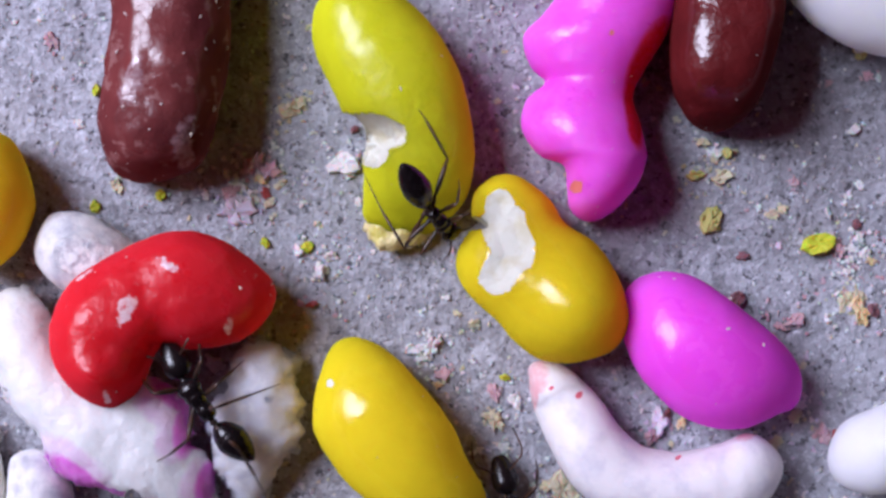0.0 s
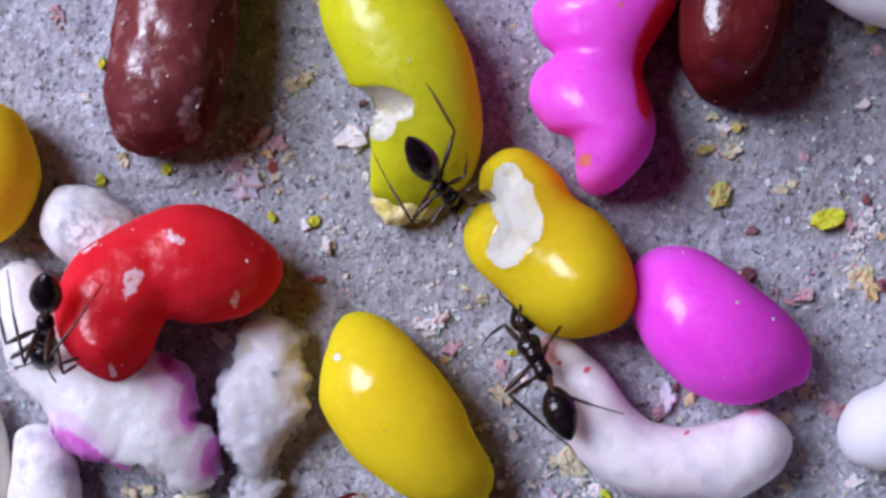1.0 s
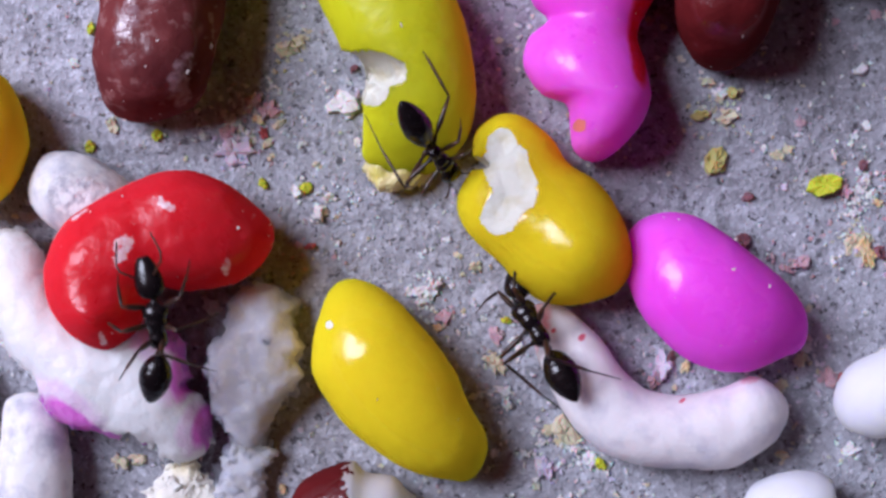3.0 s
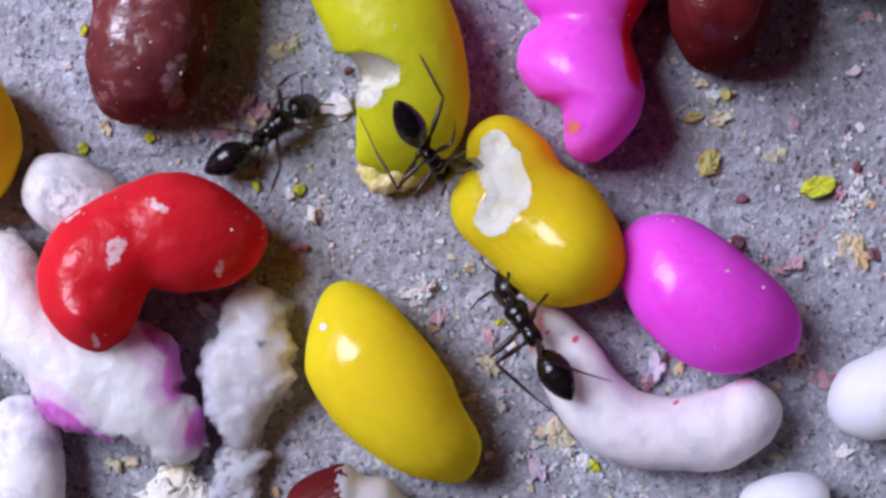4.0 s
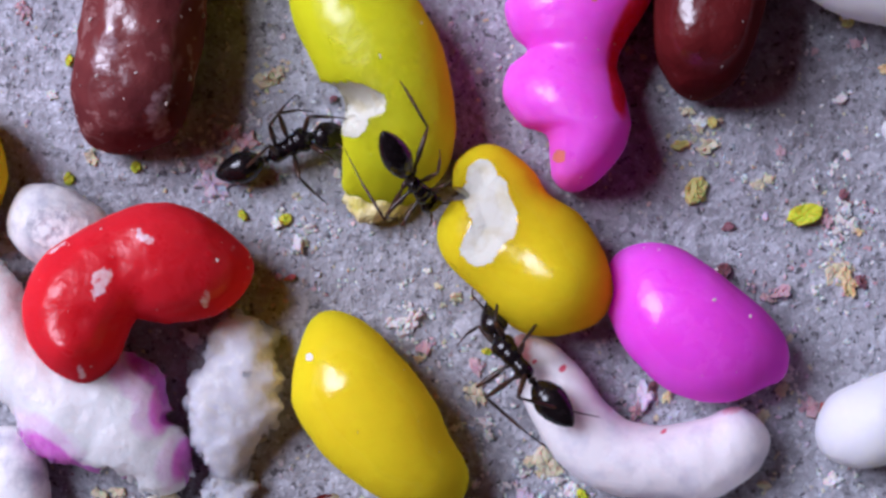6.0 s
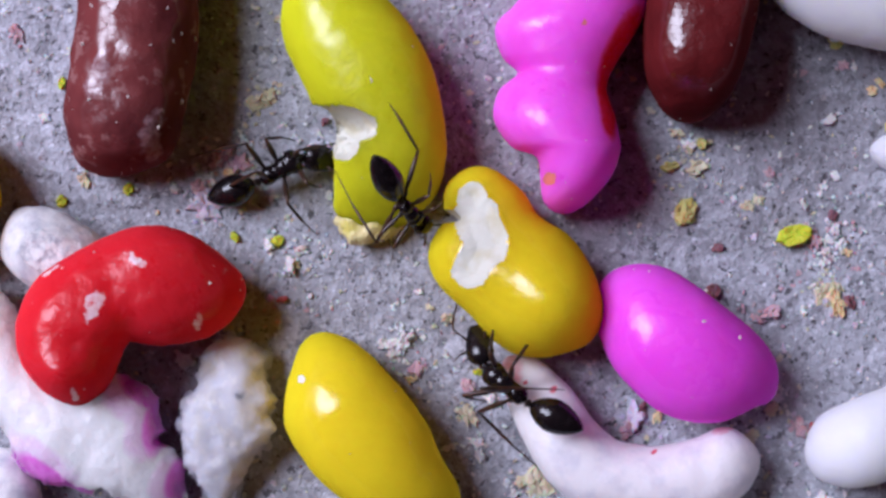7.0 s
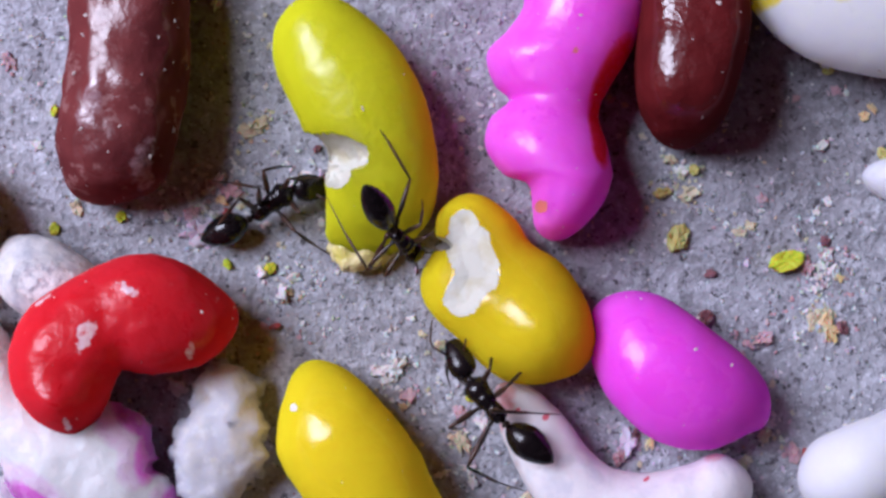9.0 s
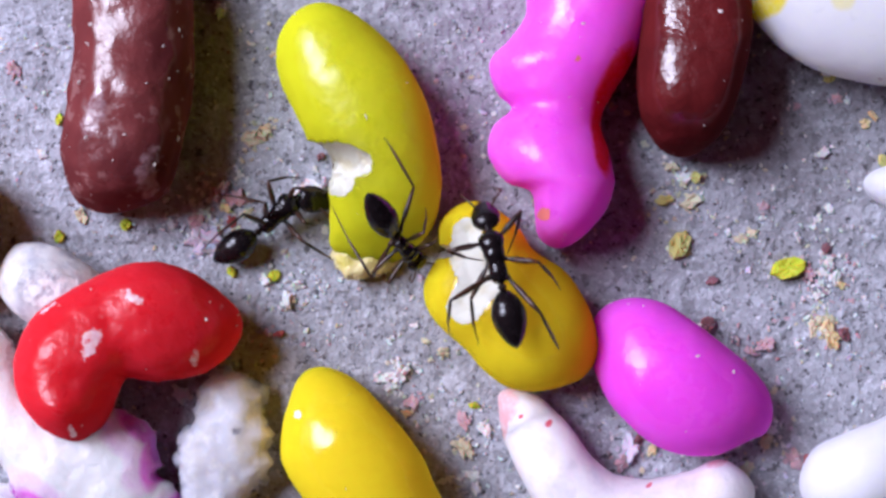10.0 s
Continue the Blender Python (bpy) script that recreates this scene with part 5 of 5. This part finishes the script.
def motions():
    a = (0, -3.33, 4.89, 4.75, -48, -45, -8, 6, 25)
    feeding = [a, (2.0, *a[1:4], a[4] + 1, a[5], a[6] + 2, 3, 25), (4.0, *a[1:4], a[4] - 1, a[5] + 1, a[6], 0, 25), (7.0, *a[1:4], a[4] + 1, a[5], a[6] - 2, 2, 25), (10.0, *a[1:4], a[4], a[5], a[6], 0, 25)]
    move_ant(ant_at_bite, feeding, [(0.0, {
        "hl": ((-1.90, 7.70, 5.80), (-4.96, 10.91, 5.00)), "hr": ((-5.05, 4.09, 5.00), (-6.77, 6.95, 3.40)),
        "ml": ((-2.12, 5.79, 5.00), (-2.41, 6.74, 4.00)), "mr": ((-4.20, 4.37, 4.60), (-4.57, 3.72, 2.20)),
        "fl": ((-2.32, 4.97, 4.40), (-1.82, 5.51, 3.60)), "fr": ((-3.55, 4.14, 4.00), (-4.22, 3.89, 2.40))})], sway=5)

    move_ant(ant_wandering, [
        (0, -14.41, -3.31, 4.40, 125, 8, 11, -11), (0.2, -14.78, -2.83, 4.80, 113, 25, 11, -11), (0.4, -16.41, -1.23, 7.00, 168, 5, -15, 15), (0.5, -16.38, -1.27, 7.30, -179, 0, 1, -1),
        (0.6, -18.21, -1.15, 7.30, -175, -4, 2, -2), (0.7, -19.51, -1.07, 7.00, -153, -10, -1, 1), (0.8, -19.65, -1.58, 6.80, -140, -15, -3, 3),
        (1, -21.38, -1.56, 5.60, -107, -48, 3, -3), (1.2, -22.41, -2.56, 4.40, -94, -10, 15, -15), (1.4, -22.72, -4.06, 4.20, -80, 0, -17, 17), (1.6, -21.29, -4.57, 4.20, -62, 0, -8, 8),
        (1.8, -21.11, -4.97, 4.20, -77, 0, 3, -3), (2, -19.90, -7.12, 4.30, -40, 0, -11, 11), (2.2, -16.80, -6.21, 4.60, 3, 0, -1, 1, 35), (2.5, -16.54, -6.65, 4.60, 11, 0, -5, 5, 45), (2.7, -16.49, -6.88, 4.60, 15, 0, -5, 5, 35),
        (2.95, -15.62, -3.74, 5.60, 79, 20, -25, 25), (3.15, -16.51, -0.35, 7.10, 104, 0, 3, -3), (3.35, -17.16, 2.68, 4.40, 94, -48, 3, -3), (3.5, -17.47, 5.14, 1.60, 74, -8, 11, -11), (3.65, -17.04, 5.69, 1.30, 9, 0, 1, -1), (3.8, -15.04, 5.74, 1.30, 8, 0, 1, -1, 30),
        (3.9, -13.52, 5.67, 1.30, 10, 0, -2, 2, 30), (4, -10.82, 6.60, 1.40, 37, 3, -9, 5, 40), (4.1, -10.18, 6.35, 1.40, 28, 3, -5, -18, 8), (4.2, -9.90, 6.29, 1.40, 11, 3, 2, -12),
        (4.3, -9.60, 6.10, 1.40, -6, 3, 4, -10), (4.5, -10.02, 5.96, 1.40, 1, 3, -8, -8), (4.6, -9.80, 6.14, 1.40, 12, 3, -8, -6), (4.8, -10.24, 6.49, 1.40, 17, 3, -10, -8),
        (5, -9.72, 6.52, 1.40, 25, 3, -11, -14), (5.5, -9.35, 7.15, 1.40, 27, 4, -10, -25, 10), (7, -9.41, 7.17, 1.40, 29, 4, -12, -42, 18), (8, -9.52, 6.83, 1.40, 33, 4, -15, -36, 18),
        (9, -9.48, 6.85, 1.40, 35, 4, -13, -40, 18), (10, -9.36, 6.71, 1.40, 41, 4, -10, -46, 18)],
        [(0.0, {"hr": ((-12.94, -3.53, 5.20), (-10.73, -2.69, 3.20)), "ml": ((-14.89, -5.51, 4.20), (-16.54, -6.35, 3.40)), "hl": ((-12.44, -5.46, 5.00), (-11.61, -8.03, 1.20))}),
         (0.3, {}), (2.1, {}),
         (2.5, {"hl": ((-17.10, -5.54, 11.00), (-19.48, -3.77, 3.80)), "ml": ((-16.04, -5.45, 10.00), (-17.33, -3.71, 3.90)), "fl": ((-16.06, -5.87, 5.20), (-15.46, -5.02, 3.40)),
                "hr": ((-18.40, -7.56, 4.60), (-19.27, -8.68, 3.00)), "mr": ((-15.83, -7.27, 5.00), (-14.46, -7.62, 3.00)), "fr": ((-13.62, -7.36, 4.40), (-11.97, -7.08, 3.20))}),
         (2.7, {}), (3.9, {}),
         (4.0, {"hl": ((-13.09, 6.31, 2.4), (-14.06, 6.77, 0.2)), "ml": ((-10.74, 7.49, 2.4), (-10.1, 8.2, 0.2)), "mr": ((-10.47, 4.87, 2.4), (-11.43, 3.03, 0.2)), "hr": ((-11.12, 4.61, 2.4), (-11.77, 3.43, 0.2)),
                "fr": ((-8.91, 6.57, 2.4), (-8.17, 6.9, 0.2))}),
         (4.1, {"hl": ((-11.01, 7.28, 2.4), (-11.72, 7.89, 0.2)), "fl": ((-9.76, 7.4, 2.4), (-9.23, 8.34, 0.2)), "fr": ((-8.97, 5.83, 2.4), (-7.44, 5.87, 0.2)), "mr": ((-9.49, 5.18, 2.4), (-8.5, 4.13, 0.2)),
                "hr": ((-11.11, 4.92, 2.4), (-11.53, 4.01, 0.2))}),
         (4.5, {"hl": ((-11.88, 6.97, 2.20), (-12.81, 7.54, 0.20)), "ml": ((-9.78, 7.84, 2.60), (-8.37, 8.99, 0.20)), "fl": ((-8.46, 6.95, 2.20), (-8.59, 7.92, 0.20)),
                "hr": ((-11.62, 5.26, 2.20), (-13.00, 4.13, 0.20)), "mr": ((-10.30, 4.86, 2.20), (-9.59, 4.22, 0.20)), "fr": ((-9.00, 4.86, 2.00), (-8.11, 4.64, 0.20))}),
         (5.0, {"hl": ((-10.35, 7.76, 2.60), (-12.81, 7.83, 0.20)), "ml": ((-10.09, 8.02, 2.60), (-8.70, 8.56, 0.20)), "fl": ((-8.28, 8.21, 2.40), (-6.45, 7.73, 1.80)),
                "hr": ((-11.44, 5.76, 2.20), (-12.04, 4.30, 0.20)), "mr": ((-9.24, 5.49, 2.20), (-7.95, 4.23, 0.20)), "fr": ((-8.08, 6.77, 1.80), (-7.61, 6.27, 0.40))}),
         (7.0, {"hl": ((-10.49, 7.95, 2.4), (-13.97, 7.76, 0.2)), "ml": ((-10.23, 7.82, 2.4), (-8.86, 8.53, 0.2)), "mr": ((-9.0, 5.19, 2.4), (-7.93, 4.1, 0.2)), "hr": ((-11.93, 6.52, 2.4), (-12.89, 5.87, 0.2)),
                "fr": ((-8.39, 6.62, 2.4), (-7.6, 6.3, 0.4)), "fl": ((-7.6, 8.2, 2.4), (-6.9, 8.3, 1.4))}),
         (8.0, {"hl": ((-10.4, 7.68, 2.4), (-12.8, 7.87, 0.2)), "ml": ((-10.14, 7.68, 2.4), (-8.65, 8.64, 0.2)), "mr": ((-8.05, 5.19, 2.4), (-6.79, 4.36, 0.2)), "hr": ((-11.05, 6.82, 2.4), (-12.26, 4.25, 0.2)),
                "fr": ((-8.36, 6.49, 2.4), (-7.6, 6.3, 0.4)), "fl": ((-7.6, 8.2, 2.4), (-6.9, 8.3, 1.4))}),
         (10.0, {"hl": ((-10.17, 7.33, 2.4), (-12.45, 7.68, 0.2)), "ml": ((-10.09, 7.33, 2.4), (-8.4, 8.44, 0.2)), "mr": ((-7.56, 4.73, 2.4), (-6.68, 4.39, 0.2)), "hr": ((-11.5, 6.34, 2.4), (-13.28, 4.99, 0.2)),
                 "fr": ((-8.33, 6.44, 2.4), (-7.6, 6.2, 0.4)), "fl": ((-7.5, 7.9, 2.4), (-6.8, 7.6, 1.4))})],
        gait=[(0.2, 2.1), (2.8, 3.9)], sway=7)

    move_ant(ant_at_worm, [
        (0, 0.25, -9.16, 1.40, 106, 0, -0, 0), (0.1, -0.05, -9.32, 1.40, 102, 0, -0, 0), (0.2, -0.22, -8.12, 1.40, 96, 0, 2, -2), (0.3, 0.01, -7.00, 1.40, 96, 0, -1, 1),
        (0.4, 0.08, -5.31, 1.40, 81, 0, 3, -3), (0.5, 0.36, -4.14, 1.50, 86, 0, -0, 0), (0.6, -0.07, -3.16, 1.80, 110, 0, -0, 0), (0.8, 0.35, -2.52, 3.20, 121, -8, 1, -1),
        (1, 0.76, -2.60, 3.60, 118, -14, -8, -28), (2.5, 0.83, -2.56, 3.60, 122, -14, -5, -32), (4.5, 0.75, -2.41, 3.60, 123, -14, -2, -34), (5.5, 0.77, -2.46, 3.60, 124, -14, -2, -34),
        (6.8, 0.98, -2.93, 3.70, 140, -12, 13, -40), (7.5, 0.46, -2.52, 3.70, 136, -10, 17, -40), (8.7, 0.29, -2.34, 3.70, 132, -10, 13, -34), (9, 0.40, -2.35, 3.90, 129, -4, 12, -20),
        (9.1, 0.29, -0.96, 4.60, 104, 26, 22, -40, 20), (9.3, 0.01, 0.65, 5.80, 97, 14, 26, -26, 40), (9.5, 0.12, 1.23, 6.30, 109, 8, 16, -70, 35), (9.7, 0.54, 1.54, 6.50, 106, 14, 12, -36, 35),
        (9.9, 0.95, 2.75, 7.00, 96, -2, 14, 5, 50), (10, 0.72, 4.40, 6.95, 103, -4, 0, 2, 35)],
        [(0.0, {}), (0.7, {}),
         (1.0, {"hl": ((-0.21, -4.55, 3.20), (2.83, -7.19, 0.30)), "hr": ((2.66, -4.94, 3.80), (4.80, -5.20, 3.20)), "ml": ((-0.11, -3.61, 3.00), (0.66, -3.16, 0.80)),
                "mr": ((1.14, -2.05, 4.60), (2.52, -0.44, 3.20)), "fr": ((0.01, -1.04, 4.20), (0.35, 0.85, 3.20)), "fl": ((-0.89, -0.02, 3.00), (-1.77, -2.11, 0.40))}),
         (5.7, {"hl": ((-0.21, -4.55, 3.20), (2.83, -7.19, 0.30)), "hr": ((2.66, -4.94, 3.80), (4.80, -5.20, 3.20)), "ml": ((-0.11, -3.61, 3.00), (0.66, -3.16, 0.80)),
                "mr": ((1.14, -2.05, 4.60), (2.52, -0.44, 3.20)), "fr": ((0.01, -1.04, 4.20), (0.35, 0.85, 3.20)), "fl": ((-0.89, -0.02, 3.00), (-1.77, -2.11, 0.40))}),
         (6.8, {"hl": ((-0.04, -4.30, 3.40), (2.90, -7.25, 0.40)), "hr": ((2.30, -2.75, 4.80), (3.55, -3.25, 3.20)), "ml": ((-0.37, -3.36, 3.20), (0.19, -3.86, 0.80)),
                "mr": ((1.73, -1.41, 4.80), (2.61, -0.33, 3.60)), "fr": ((0.21, -1.28, 4.60), (0.61, 0.32, 3.40)), "fl": ((-1.12, -0.26, 3.20), (-1.50, -2.09, 0.40))}),
         (8.9, {"hl": ((-0.14, -4.85, 3.40), (2.60, -7.06, 0.40)), "hr": ((3.18, -3.14, 4.80), (3.61, -2.84, 3.20)), "ml": ((-0.43, -3.19, 3.20), (0.11, -3.72, 0.80)),
                "mr": ((1.55, -1.36, 4.80), (2.47, -0.37, 3.80)), "fr": ((0.29, -1.23, 4.60), (0.48, 0.41, 3.60)), "fl": ((-1.00, -0.10, 3.20), (-0.99, -2.00, 0.60))}),
         (9.3, {"hl": ((-1.41, -2.64, 3.0), (-0.08, -2.8, 1.2)), "hr": ((1.1, -0.61, 6.0), (2.37, -1.93, 4.2)), "ml": ((-1.65, 0.16, 6.0), (-1.74, 0.6, 4.2)), "mr": ((1.61, 0.64, 6.0), (3.8, 1.5, 4.2)), "fl": ((-0.77, 0.66, 6.0), (-1.04, 2.05, 4.2)), "fr": ((1.24, 1.52, 6.0), (2.28, 1.9, 4.2))}),
         (9.5, {"hl": ((-0.99, -2.18, 3.0), (0.37, -2.7, 1.2)), "hr": ((1.57, -0.59, 6.0), (2.6, -1.78, 4.2)), "ml": ((-1.05, 0.5, 6.0), (-1.64, 0.47, 4.2)), "mr": ((1.33, 1.16, 6.0), (3.78, 1.58, 4.4)), "fl": ((-1.04, 1.8, 6.0), (-0.43, 2.63, 4.6)), "fr": ((0.72, 2.42, 6.0), (2.38, 2.81, 4.6))}),
         (9.7, {"hl": ((-0.59, -1.94, 3.0), (0.57, -2.54, 1.2)), "hr": ((2.09, -0.23, 6.0), (2.88, -1.41, 4.2)), "ml": ((-0.91, 0.75, 6.0), (-1.5, 0.72, 4.2)), "mr": ((1.99, 2.03, 6.0), (3.69, 2.93, 4.4)), "fl": ((-0.15, 1.55, 6.0), (-0.54, 2.07, 4.8)), "fr": ((1.49, 2.49, 6.0), (2.28, 2.81, 4.8))}),
         (9.9, {"hl": ((-0.03, 0.64, 6.0), (-0.19, -0.4, 4.4)), "hr": ((3.1, 0.36, 6.0), (3.9, -0.95, 4.2)), "ml": ((-0.98, 1.65, 6.0), (-1.38, 0.84, 4.2)), "mr": ((2.2, 2.83, 6.0), (3.69, 2.89, 4.4)), "fl": ((-0.26, 3.53, 6.0), (-0.21, 4.98, 4.8)), "fr": ((1.71, 4.02, 6.0), (2.04, 4.45, 4.8))}),
         (10.0, {"hl": ((-1.20, 2.53, 6.00), (-1.36, 0.80, 4.00)), "hr": ((2.55, 2.11, 7.20), (4.01, -0.70, 4.40)), "ml": ((-0.57, 2.14, 6.20), (-0.01, 0.44, 5.20)),
                 "mr": ((2.44, 4.16, 7.40), (3.66, 2.92, 5.40)), "fr": ((1.35, 5.75, 6.60), (1.29, 4.54, 5.40)), "fl": ((-0.29, 5.01, 6.60), (0.28, 4.24, 5.40))})],
        gait=[(0.0, 0.7), (9.0, 9.1)], sway=6)

    far = (1.6, 21.02, 8.52, 1.30, 138, 0, -3, 3)
    move_ant(ant_passing, [(0.0, far[1] + 3, far[2] - 4, *far[3:]), far, (1.8, 18.53, 9.76, 1.30, 135, 0, -0, 0), (1.9, 17.78, 10.72, 1.30, 129, 0, 1, -1), (2, 17.02, 10.99, 1.30, 135, 0, -5, 5),
        (2.1, 17.03, 11.31, 1.30, 141, 0, -8, 8), (2.3, 17.26, 11.82, 1.30, 134, 0, -3, 3), (2.5, 17.15, 12.10, 1.30, 132, 0, -8, 8), (2.7, 17.72, 13.27, 1.30, 149, 0, -10, 10),
        (3, 21.81, 18.27, 1.30, 99, 0, 3, -3), (10, 26.29, 26.74, 1.30, 103, 0, -2, 2)], [], gait=[(1.5, 3.0)])


motions()
